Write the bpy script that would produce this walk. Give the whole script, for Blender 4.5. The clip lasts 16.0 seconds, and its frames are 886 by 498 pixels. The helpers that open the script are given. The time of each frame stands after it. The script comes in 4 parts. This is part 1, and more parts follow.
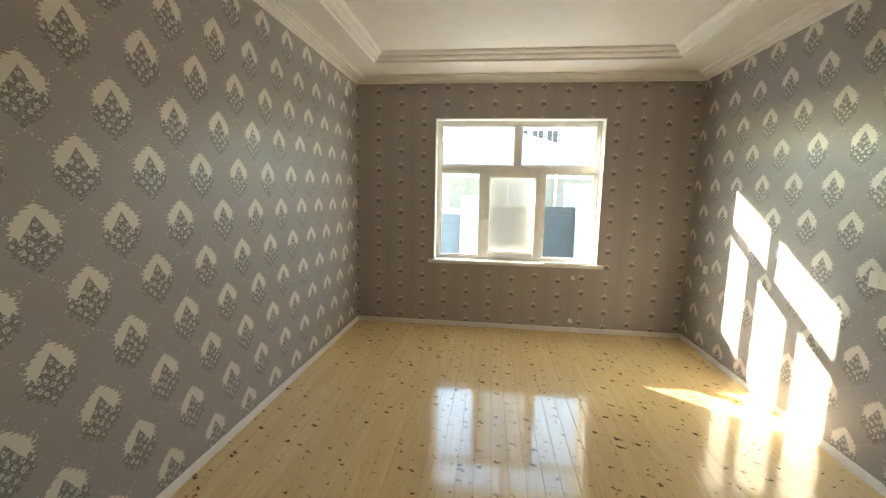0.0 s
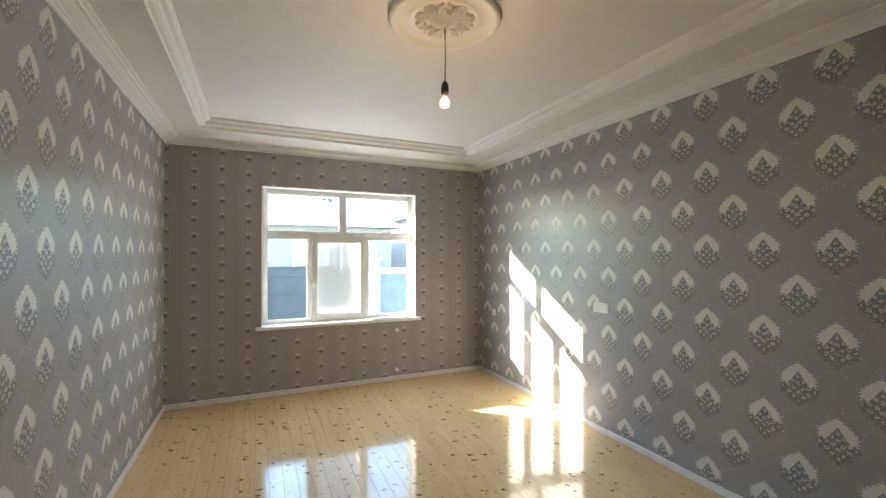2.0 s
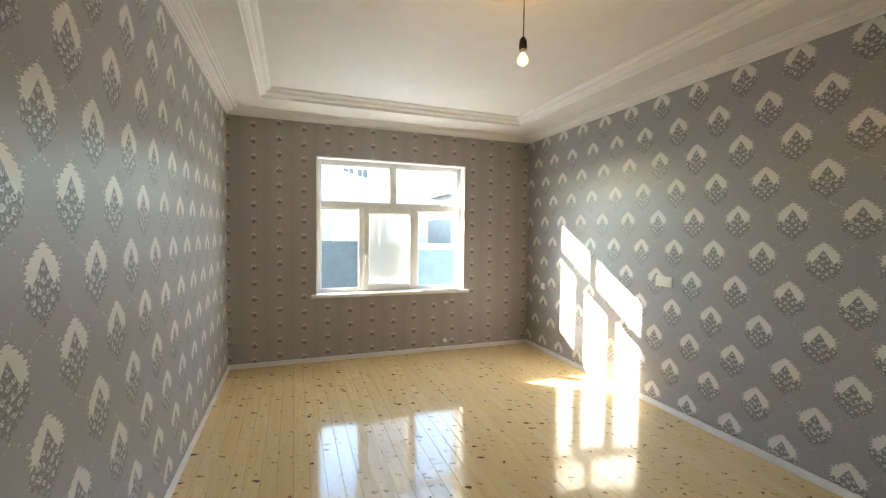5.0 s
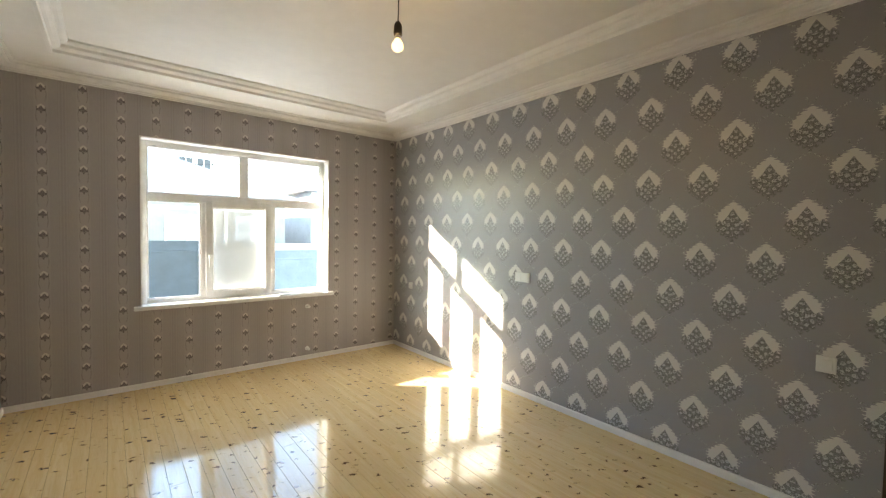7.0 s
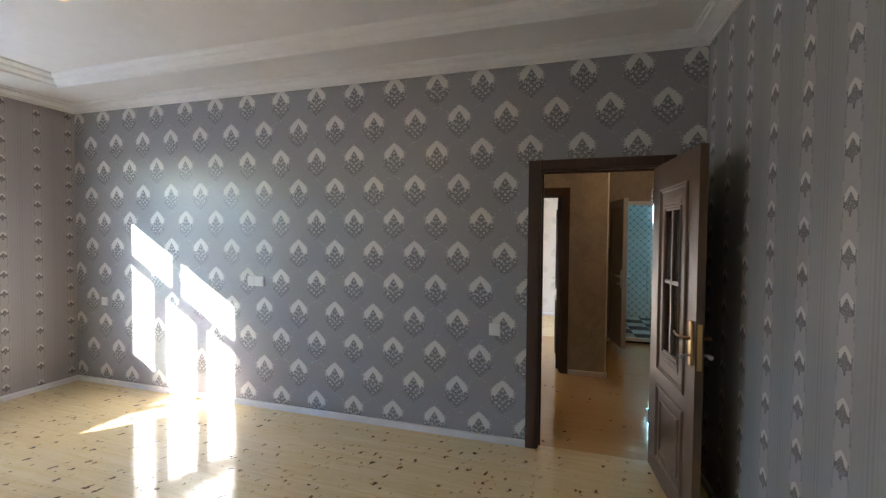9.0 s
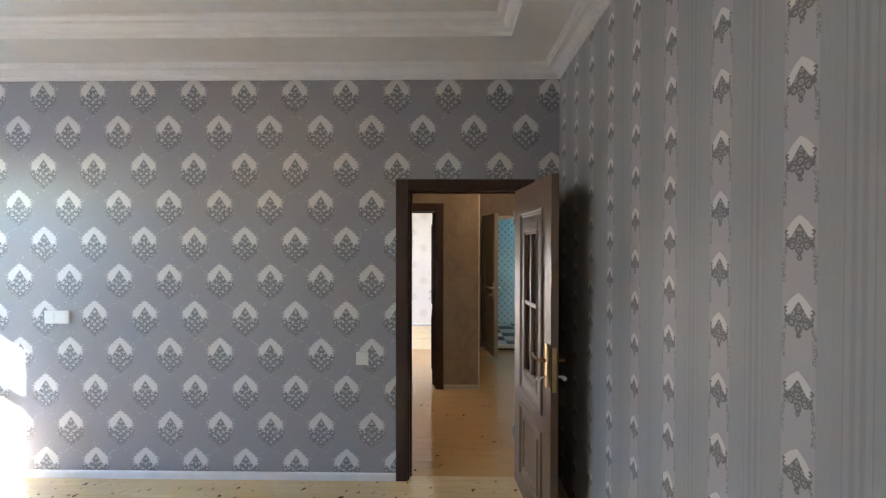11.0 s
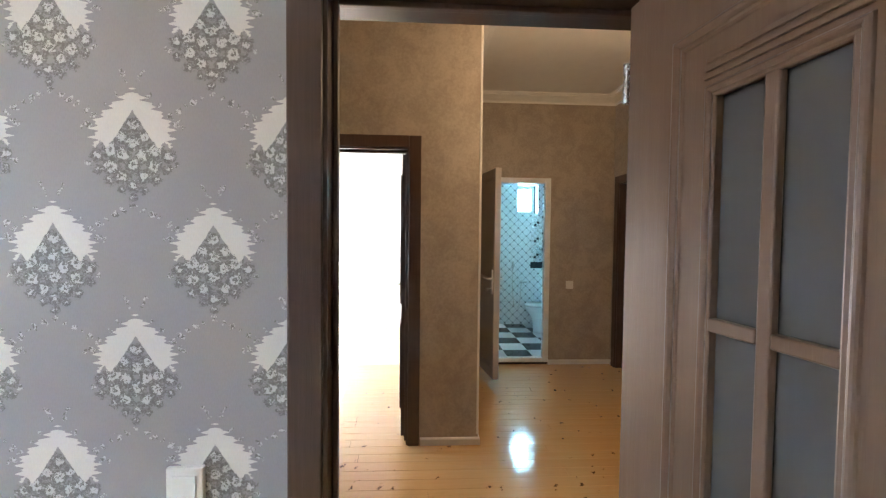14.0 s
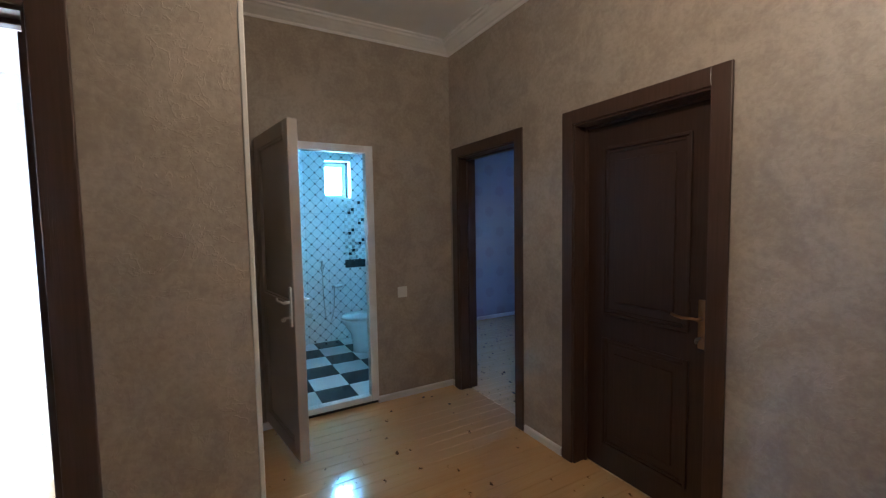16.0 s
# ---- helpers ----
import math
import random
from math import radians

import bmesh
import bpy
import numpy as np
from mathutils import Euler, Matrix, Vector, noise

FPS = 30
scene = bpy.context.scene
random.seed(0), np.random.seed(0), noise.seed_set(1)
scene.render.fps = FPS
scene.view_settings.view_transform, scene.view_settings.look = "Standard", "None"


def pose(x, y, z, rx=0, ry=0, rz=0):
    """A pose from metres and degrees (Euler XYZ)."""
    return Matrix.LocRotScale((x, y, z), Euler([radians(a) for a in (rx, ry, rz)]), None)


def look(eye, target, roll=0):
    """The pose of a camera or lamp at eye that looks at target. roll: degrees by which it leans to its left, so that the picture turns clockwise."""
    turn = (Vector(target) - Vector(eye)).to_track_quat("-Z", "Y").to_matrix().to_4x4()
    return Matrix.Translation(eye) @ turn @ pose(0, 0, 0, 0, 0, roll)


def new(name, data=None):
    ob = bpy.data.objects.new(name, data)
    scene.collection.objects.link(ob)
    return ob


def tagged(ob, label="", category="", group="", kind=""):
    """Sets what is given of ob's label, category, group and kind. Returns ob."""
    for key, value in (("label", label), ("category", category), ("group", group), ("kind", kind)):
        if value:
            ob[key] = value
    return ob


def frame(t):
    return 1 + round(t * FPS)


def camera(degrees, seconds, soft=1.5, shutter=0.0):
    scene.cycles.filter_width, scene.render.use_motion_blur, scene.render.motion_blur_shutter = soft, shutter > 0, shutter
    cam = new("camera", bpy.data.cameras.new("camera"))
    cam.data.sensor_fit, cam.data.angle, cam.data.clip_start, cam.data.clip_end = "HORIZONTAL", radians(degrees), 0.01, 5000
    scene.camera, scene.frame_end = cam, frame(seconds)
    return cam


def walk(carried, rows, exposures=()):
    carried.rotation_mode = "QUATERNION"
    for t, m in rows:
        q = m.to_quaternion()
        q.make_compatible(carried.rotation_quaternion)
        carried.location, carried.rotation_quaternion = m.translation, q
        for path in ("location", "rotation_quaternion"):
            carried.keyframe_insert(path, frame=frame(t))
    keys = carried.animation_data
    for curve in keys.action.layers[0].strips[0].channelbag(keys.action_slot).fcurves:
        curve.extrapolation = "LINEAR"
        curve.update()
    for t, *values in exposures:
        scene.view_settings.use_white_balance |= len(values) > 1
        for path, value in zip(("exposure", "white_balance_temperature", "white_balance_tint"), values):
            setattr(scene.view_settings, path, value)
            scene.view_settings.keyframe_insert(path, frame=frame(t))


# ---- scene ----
cam = camera(94.2, 16.0, 1.3)
PATH = [
    (0, (-0.097, 0.451, 1.56), (-0.326, 2.42, 1.292), 1.2),
    (0.5, (-0.335, 0.426, 1.552), (-0.099, 2.398, 1.323), 0.1),
    (1, (-0.525, 0.292, 1.565), (-0.066, 2.225, 1.33), 0.2),
    (1.5, (-0.63, 0.154, 1.56), (-0.005, 2.046, 1.391), 1.0),
    (2, (-0.819, 0.099, 1.628), (0.004, 1.922, 1.649), 0.0),
    (2.5, (-0.945, 0.106, 1.61), (0.007, 1.864, 1.586), -1.0),
    (3, (-0.962, 0.129, 1.591), (-0.069, 1.917, 1.504), -0.5),
    (3.5, (-0.987, 0.142, 1.566), (-0.211, 1.983, 1.47), -0.3),
    (4, (-1.028, 0.15, 1.557), (-0.323, 2.02, 1.473), 0.4),
    (4.2, (-1.052, 0.152, 1.561), (-0.375, 2.032, 1.478), 0.7),
    (6.3, (-0.966, 0.33, 1.492), (-0.206, 2.178, 1.429), 1.1),
    (6.5, (-0.983, 0.34, 1.504), (-0.094, 2.13, 1.441), 1.1),
    (7, (-0.999, 0.39, 1.527), (0.258, 1.944, 1.454), 1.0),
    (7.5, (-1.017, 0.368, 1.517), (0.49, 1.682, 1.446), 1.0),
    (8, (-1.028, 0.339, 1.507), (0.661, 1.408, 1.448), 0.9),
    (8.5, (-1.01, 0.32, 1.521), (0.823, 1.118, 1.466), 0.8),
    (9, (-0.993, 0.303, 1.535), (0.924, 0.872, 1.477), 0.5),
    (9.5, (-0.958, 0.245, 1.574), (0.996, 0.668, 1.54), -0.1),
    (10, (-0.949, 0.19, 1.684), (1.024, 0.485, 1.821), 0.3),
    (10.2, (-0.947, 0.17, 1.697), (1.037, 0.378, 1.838), 0.3),
    (12.5, (-0.001, 0.258, 1.45), (1.996, 0.202, 1.354), 0.3),
    (13, (0.342, 0.253, 1.42), (2.339, 0.183, 1.349), 0.3),
    (13.5, (0.707, 0.238, 1.422), (2.705, 0.198, 1.351), 1.6),
    (14, (1.104, 0.25, 1.441), (3.1, 0.147, 1.372), 0.6),
    (14.5, (1.456, 0.16, 1.426), (3.441, -0.08, 1.367), -0.1),
    (15, (1.776, 0.089, 1.478), (3.72, -0.373, 1.392), 1.1),
    (15.5, (2.194, 0.069, 1.464), (3.936, -0.913, 1.406), -0.0),
    (16, (2.496, -0.042, 1.474), (4.237, -1.018, 1.343), -1.0),
]
EXPOSURES = [(0, 3.88, 10300, 8), (1.5, 4.03, 8500, 8), (2.5, 4.12, 7600, 9), (4, 4.22, 8200, 9), (7, 4.17, 8800, 9), (7.5, 4.1, 7200, 10), (9, 4.17, 6700, 12), (10.2, 4.5, 6400, 12), (12.5, 5.28, 6650, 12),
             (13.5, 5.6, 6350, 12), (14.5, 5.95, 6300, 13), (15, 6.05, 6600, 18), (15.5, 4.7, 5100, 8), (16, 5.4, 4900, 9)]
walk(cam, [(t, look(eye, target, roll)) for t, eye, target, roll in PATH], exposures=EXPOSURES)

# ---------------------------------------------------------------- world, sun, exposure
SUN_WAY = Vector((1.0, -0.80, -0.49)).normalized()
world = bpy.data.worlds.new("sky")
scene.world = world
world.use_nodes = True
wn = world.node_tree
wn.nodes.clear()
sky = wn.nodes.new("ShaderNodeTexSky")
sky.sky_type = "NISHITA"
sky.sun_disc = False
sky.sun_elevation = math.asin(-SUN_WAY.z)
sky.sun_rotation = radians(308)
sky.dust_density, sky.ozone_density = 0.0, 3.5
bg = wn.nodes.new("ShaderNodeBackground")
bg.inputs["Strength"].default_value = 0.15
wout = wn.nodes.new("ShaderNodeOutputWorld")
wn.links.new(sky.outputs[0], bg.inputs["Color"])
wn.links.new(bg.outputs[0], wout.inputs["Surface"])

sun = new("sun", bpy.data.lights.new("sun", "SUN"))
sun.data.energy, sun.data.angle, sun.data.color = 2.0, radians(0.55), (1.0, 0.995, 0.985)
sun.matrix_world = look((0, 0, 30), Vector((0, 0, 30)) + SUN_WAY)


def sky_lamp(name, m, w, h, power, color=(0.86, 0.93, 1.0)):
    """The sky's light, in a window's opening; the back room's is an added fill."""
    ob = new(name, bpy.data.lights.new(name, "AREA"))
    ob.data.shape, ob.data.size, ob.data.size_y = "RECTANGLE", w, h
    ob.data.energy, ob.data.color = power, color
    ob.matrix_world = m
    return ob


def bulb_lamp(name, x, y, z, power, radius=0.028):
    ob = new(name, bpy.data.lights.new(name, "POINT"))
    ob.data.energy, ob.data.color, ob.data.shadow_soft_size = power, (1.0, 0.69, 0.39), radius
    ob.location = (x, y, z)
    return ob


sky_lamp("sky_light_bedroom", look((5.6, 3.72, 1.6), (5.6, 0, 1.2)), 1.9, 1.5, 0.72, (1.0, 0.94, 0.84))
sky_lamp("sky_light_bathroom", look((7.92, -1.41, 2.02), (5.8, -1.2, 0.6)), 0.3, 0.4, 1.25, (0.36, 0.84, 1.0))
# added fill: dim light for the back room, behind an assumed window
sky_lamp("fill_light_back_room", look((5.6, -5.3, 1.6), (5.6, 0, 1.2)), 1.5, 1.4, 0.05, (0.7, 0.75, 1.0))

# ---------------------------------------------------------------- materials


class V:
    """A number in a node tree, with arithmetic."""
    def __init__(self, nt, s):
        self.nt, self.s = nt, s

    def op(self, kind, *others):
        n = self.nt.nodes.new("ShaderNodeMath")
        n.operation = kind
        for i, a in enumerate((self, *others)):
            if isinstance(a, V):
                self.nt.links.new(a.s, n.inputs[i])
            else:
                n.inputs[i].default_value = a
        return V(self.nt, n.outputs[0])

    def __add__(self, o): return self.op("ADD", o)
    def __radd__(self, o): return self.op("ADD", o)
    def __sub__(self, o): return self.op("SUBTRACT", o)
    def __rsub__(self, o): return (self * -1.0) + o
    def __mul__(self, o): return self.op("MULTIPLY", o)
    def __rmul__(self, o): return self.op("MULTIPLY", o)
    def abs(self): return self.op("ABSOLUTE")
    def mod(self, p): return self.op("FLOORED_MODULO", p)
    def fold(self, p): return ((self + p / 2).mod(p)) - p / 2
    def less(self, o): return self.op("LESS_THAN", o)
    def more(self, o): return self.op("GREATER_THAN", o)
    def max(self, o): return self.op("MAXIMUM", o)
    def min(self, o): return self.op("MINIMUM", o)
    def sin(self): return self.op("SINE")
    def soft(self, a, b):
        """0 at a, 1 at b."""
        n = self.nt.nodes.new("ShaderNodeMapRange")
        n.interpolation_type = "SMOOTHSTEP"
        n.inputs["From Min"].default_value, n.inputs["From Max"].default_value = a, b
        self.nt.links.new(self.s, n.inputs["Value"])
        return V(self.nt, n.outputs[0])


class Mat:
    """A principled material and its tools."""
    def __init__(self, name, rough=0.5, metal=0.0, spec=0.5):
        self.m = bpy.data.materials.new(name)
        self.m.use_nodes = True
        self.nt = self.m.node_tree
        self.b = self.nt.nodes["Principled BSDF"]
        self.b.inputs["Roughness"].default_value = rough
        self.b.inputs["Metallic"].default_value = metal
        self.b.inputs["Specular IOR Level"].default_value = spec

    def place(self):
        """World place as x, y, z."""
        g = self.nt.nodes.new("ShaderNodeNewGeometry")
        s = self.nt.nodes.new("ShaderNodeSeparateXYZ")
        self.nt.links.new(g.outputs["Position"], s.inputs[0])
        return [V(self.nt, o) for o in s.outputs]

    def local(self):
        g = self.nt.nodes.new("ShaderNodeTexCoord")
        s = self.nt.nodes.new("ShaderNodeSeparateXYZ")
        self.nt.links.new(g.outputs["Object"], s.inputs[0])
        return [V(self.nt, o) for o in s.outputs]

    def vec(self, x, y, z):
        c = self.nt.nodes.new("ShaderNodeCombineXYZ")
        for i, a in enumerate((x, y, z)):
            if isinstance(a, V):
                self.nt.links.new(a.s, c.inputs[i])
            else:
                c.inputs[i].default_value = a
        return c.outputs[0]

    def noise(self, v, scale, detail=3, rough=0.5, distort=0.0):
        n = self.nt.nodes.new("ShaderNodeTexNoise")
        n.inputs["Scale"].default_value, n.inputs["Detail"].default_value = scale, detail
        n.inputs["Roughness"].default_value, n.inputs["Distortion"].default_value = rough, distort
        self.nt.links.new(v, n.inputs["Vector"])
        return V(self.nt, n.outputs["Fac"])

    def cells(self, v, scale, feature="F1", out="Distance"):
        n = self.nt.nodes.new("ShaderNodeTexVoronoi")
        n.feature, n.voronoi_dimensions = feature, "2D"
        n.inputs["Scale"].default_value = scale
        self.nt.links.new(v, n.inputs["Vector"])
        if out == "Distance":
            return V(self.nt, n.outputs["Distance"])
        s = self.nt.nodes.new("ShaderNodeSeparateColor")
        self.nt.links.new(n.outputs["Color"], s.inputs[0])
        return V(self.nt, n.outputs["Distance"]), V(self.nt, s.outputs[0]), V(self.nt, s.outputs[1])

    def rand(self):
        return V(self.nt, self.nt.nodes.new("ShaderNodeObjectInfo").outputs["Random"])

    def mix(self, f, a, b):
        n = self.nt.nodes.new("ShaderNodeMix")
        n.data_type = "RGBA"
        for key, val in ((6, a), (7, b)):
            if isinstance(val, tuple):
                n.inputs[key].default_value = (*val, 1)
            else:
                self.nt.links.new(val, n.inputs[key])
        if isinstance(f, V):
            self.nt.links.new(f.s, n.inputs[0])
        else:
            n.inputs[0].default_value = f
        return n.outputs[2]

    def set(self, key, val):
        if isinstance(val, V):
            val = val.s
        if isinstance(val, tuple):
            self.b.inputs[key].default_value = (*val, 1)
        elif isinstance(val, (int, float)):
            self.b.inputs[key].default_value = val
        else:
            self.nt.links.new(val, self.b.inputs[key])
        return self

    def bump(self, h, dist, strength=1.0):
        n = self.nt.nodes.new("ShaderNodeBump")
        n.inputs["Distance"].default_value, n.inputs["Strength"].default_value = dist, strength
        self.nt.links.new(h.s, n.inputs["Height"])
        self.nt.links.new(n.outputs[0], self.b.inputs["Normal"])
        return self


def plain(name, color, rough=0.5, metal=0.0, vary=0.12, scale=9.0, relief=0.0):
    """Paint, plastic or metal with slight wear at two scales."""
    k = Mat(name, rough, metal)
    x, y, z = k.place()
    p = k.vec(x, y, z)
    n = k.noise(p, scale, 4) * 0.6 + k.noise(p, scale * 13, 2) * 0.4
    dark = tuple(c * (1 - vary) for c in color)
    light = tuple(min(1, c * (1 + vary * 0.6)) for c in color)
    k.set("Base Color", k.mix(n.soft(0.3, 0.7), dark, light))
    k.set("Roughness", n * 0.2 + (rough - 0.1))
    if relief:
        k.bump(n, relief)
    return k.m


def discs(k, vec, spots):
    """How far a place lies outside the nearest of a set of round spots (a, v, radius)."""
    best = None
    for a, v, r in spots:
        n = k.nt.nodes.new("ShaderNodeVectorMath")
        n.operation = "DISTANCE"
        k.nt.links.new(vec, n.inputs[0])
        n.inputs[1].default_value = (a, v, 0.0)
        d = V(k.nt, n.outputs["Value"]) - r
        best = d if best is None else best.min(d)
    return best


# leaves and curls of one ornament, half of it: place across, place down from the tip, radius
BOUQUET = [(0.0, 0.082, 0.017), (0.026, 0.108, 0.017), (0.0, 0.122, 0.018), (0.05, 0.138, 0.020), (0.022, 0.15, 0.018), (0.079, 0.152, 0.015), (0.0, 0.172, 0.018),
           (0.048, 0.176, 0.019), (0.078, 0.183, 0.010), (0.024, 0.199, 0.017), (0.051, 0.208, 0.011), (0.0, 0.222, 0.014), (0.024, 0.229, 0.009), (0.0, 0.248, 0.009)]
TWIGS = [(0.0, 0.268, 0.006), (0.1, 0.078, 0.007), (0.112, 0.083, 0.004), (0.098, 0.168, 0.006), (0.023, 0.278, 0.005), (0.042, 0.288, 0.007), (0.06, 0.296, 0.004),
         (0.078, 0.31, 0.007), (0.094, 0.324, 0.005), (0.014, -0.02, 0.0035), (0.018, -0.032, 0.004), (0.024, -0.042, 0.0045), (0.038, 0.012, 0.004), (0.06, 0.034, 0.004), (0.082, 0.056, 0.004)]


def damask(name, axis, u0, z0, P, D, ground, crown, dark, pale):
    """Wallpaper with crowned ornaments in a staggered lattice."""
    k = Mat(name, 0.5)
    xyz = k.place()
    u, z = xyz[axis], xyz[2]
    grain = k.noise(k.vec(u * 1.0, 0.0, z * 0.25), 420, 2)
    cloud = k.noise(k.vec(*xyz), 1.7, 3)
    w = k.noise(k.vec(u, 0.0, z), 60, 2) - 0.5
    w2 = k.noise(k.vec(u, 0.0, z), 170, 2) - 0.5
    w3 = k.noise(k.vec(u, 3.0, z), 95, 3, 0.6, 0.8) - 0.5
    crm = body = twig = None
    for du, dz in ((0.0, 0.0), (P / 2, D / 2)):
        a = (u - (u0 + du)).fold(P).abs()
        v = ((z0 + dz + 0.06) - z).mod(D) - 0.06
        aw = a + w * 0.012 + w2 * 0.014
        vw = v + w * 0.010 + w2 * 0.016
        jag = (v * 330).sin() * 0.004 + (v * 610).sin() * 0.003
        rim = aw * aw * 3.4 + aw * 0.60 + jag * 1.5
        cr = (vw - rim).soft(0.0, 0.003) * (0.048 + aw * 1.6 - vw).soft(0.0, 0.003)
        cr = cr * (0.088 - aw - jag * 1.7).soft(0.0, 0.004) * (0.128 + (a * 240).sin() * 0.007 - vw).soft(0.0, 0.004)
        q = k.vec(a + w * 0.016 + w3 * 0.03, v + w * 0.014 - w3 * 0.024 + w2 * 0.008, 0.0)
        b = discs(k, q, BOUQUET)
        t = discs(k, q, TWIGS)
        crm = cr if crm is None else crm.max(cr)
        body = b if body is None else body.min(b)
        twig = t if twig is None else twig.min(t)
    fine = k.noise(k.vec(u, 0.0, z), 150, 2, 0.5, 1.2)
    inside = (0.003 - body).soft(0.0, 0.003) * (1.0 - crm)
    rings = (body * 420.0 + w3 * 7.0).sin() * 0.3 + fine * 1.6
    light = rings.soft(0.66, 0.96) * (0.0 - body).soft(0.001, 0.004)
    sprig = (0.001 - twig).soft(0.0, 0.002) * (1.0 - inside)
    g2 = tuple(c * 0.93 for c in ground)
    mid = tuple(c * 0.80 for c in ground)
    col = k.mix((grain * 0.7 + cloud * 0.3).soft(0.32, 0.68), g2, ground)
    col = k.mix((0.010 - body.min(twig + 0.005)).soft(0.0, 0.008) * 0.3, col, mid)
    col = k.mix(sprig * 0.85, col, k.mix(fine.soft(0.42, 0.56), dark, pale))
    col = k.mix(inside * 0.95, col, k.mix(fine.soft(0.38, 0.66), dark, mid))
    col = k.mix(inside * light * 0.85, col, pale)
    cr2 = tuple(c * 0.94 for c in crown)
    col = k.mix(crm, col, k.mix(grain.soft(0.3, 0.7), cr2, crown))
    k.set("Base Color", col)
    shine = (inside * light).max(sprig * fine.soft(0.42, 0.56))
    k.set("Roughness", 0.42 - shine * 0.12)
    k.set("Metallic", shine * 0.3)
    k.bump(grain * 0.25 + crm * 0.5 + inside * (0.4 + light * 0.5), 0.0012)
    return k.m


# the small ornament of the companion paper
POSY = [(0.0, 0.034, 0.010), (0.017, 0.049, 0.011), (0.0, 0.06, 0.012), (0.031, 0.056, 0.009), (0.02, 0.073, 0.010), (0.0, 0.085, 0.010), (0.037, 0.042, 0.005), (0.0, 0.101, 0.006), (0.034, 0.071, 0.005)]


def striped(name, axis, u0, z0, P, D, ground, crown, dark, pale, lines=0.45, drop=0.5, size=1.0):
    """The companion paper: columns of small ornaments between fine stripes."""
    k = Mat(name, 0.5)
    xyz = k.place()
    u, z = xyz[axis], xyz[2]
    grain = k.noise(k.vec(u, 0.0, z * 0.06), 330, 2)
    w = k.noise(k.vec(u, 0.0, z), 95, 2) - 0.5
    fine = k.noise(k.vec(u, 0.0, z), 190, 2, 0.5, 1.2)
    a = (u - u0).fold(P).abs()
    odd = ((u - u0 + P / 2) * (1 / (2 * P))).mod(1.0).more(0.5)
    v = (z0 + odd * (D * drop) + 0.02 - z).mod(D) - 0.02
    wide, a, v = a, a * (1 / size), v * (1 / size)
    aw, vw = a + w * 0.007, v + w * 0.008
    crm = (vw - aw * aw * 9 - aw * 0.55).soft(0, 0.002) * (0.022 + aw * 1.35 - vw).soft(0, 0.003) * (0.036 - aw + (v * 620).sin() * 0.003).soft(0, 0.003) * (0.056 - vw).soft(0, 0.004)
    body = discs(k, k.vec(a + w * 0.008, v + w * 0.008, 0.0), POSY)
    inside = (0.002 - body).soft(0.0, 0.002) * (1.0 - crm)
    light = ((body * 700.0 + w * 6.0).sin() * 0.35 + fine * 1.5).soft(0.66, 0.98) * (0.0 - body).soft(0.0, 0.003)
    bend = ((v - 0.045) * (6.283 / D / 2)).sin().abs()
    ogee = (0.006 - (a - 0.030 - bend * 0.014 + w * 0.012).abs()).soft(-0.001, 0.002) * fine.soft(0.46, 0.52) * (v - 0.055).soft(0.0, 0.02)
    band = (0.046 - wide).soft(0, 0.003)
    s1 = (0.006 - (wide - P / 2 + 0.010).abs()).soft(-0.002, 0.003)
    s2 = (0.002 - (wide - P / 2 + 0.030).abs()).soft(-0.001, 0.001)
    s3 = (wide - 0.072).soft(0, 0.012) * (P / 2 - 0.03 - wide).soft(0, 0.008)
    g2 = tuple(x * 0.92 for x in ground)
    g3 = tuple(x * 0.86 for x in ground)
    col = k.mix(grain.soft(0.3, 0.7), g2, ground)
    col = k.mix(s3 * lines, col, g3)
    col = k.mix(band * 0.7, col, pale)
    col = k.mix((s1.max(s2)) * lines, col, dark)
    col = k.mix(ogee * (0.3 + lines * 1.6), col, dark)
    col = k.mix(inside * 0.92, col, k.mix(light * 0.75, dark, pale))
    col = k.mix(crm, col, crown)
    k.set("Base Color", col)
    k.bump(grain * 0.3 + inside * 0.5 + crm * 0.3, 0.001)
    k.set("Metallic", inside * light * 0.3)
    return k.m


def rosy(name, axis, u0, z0, P, D, ground, spot, dark):
    """Pale paper with scattered round flower sprays."""
    k = Mat(name, 0.6)
    xyz = k.place()
    u, z = xyz[axis], xyz[2]
    w = k.noise(k.vec(u, 0.0, z), 40, 3) - 0.5
    grain = k.noise(k.vec(u, 0.0, z * 0.3), 200, 2)
    tot = None
    for du, dz in ((0, 0), (P / 2, D / 2)):
        c = (u - u0 - du).fold(P)
        v = (z - z0 - dz).fold(D)
        r = (c * c + v * v).op("SQRT") + w * 0.07
        m = (0.085 - r).soft(0, 0.015)
        tot = m if tot is None else tot.max(m)
    col = k.mix(grain.soft(0.3, 0.7), tuple(x * 0.95 for x in ground), ground)
    inner = k.mix(k.noise(k.vec(u, 0.0, z), 70, 2).soft(0.45, 0.55), spot, dark)
    col = k.mix(tot * 0.28, col, inner)
    k.set("Base Color", col)
    k.bump(grain, 0.0008)
    return k.m


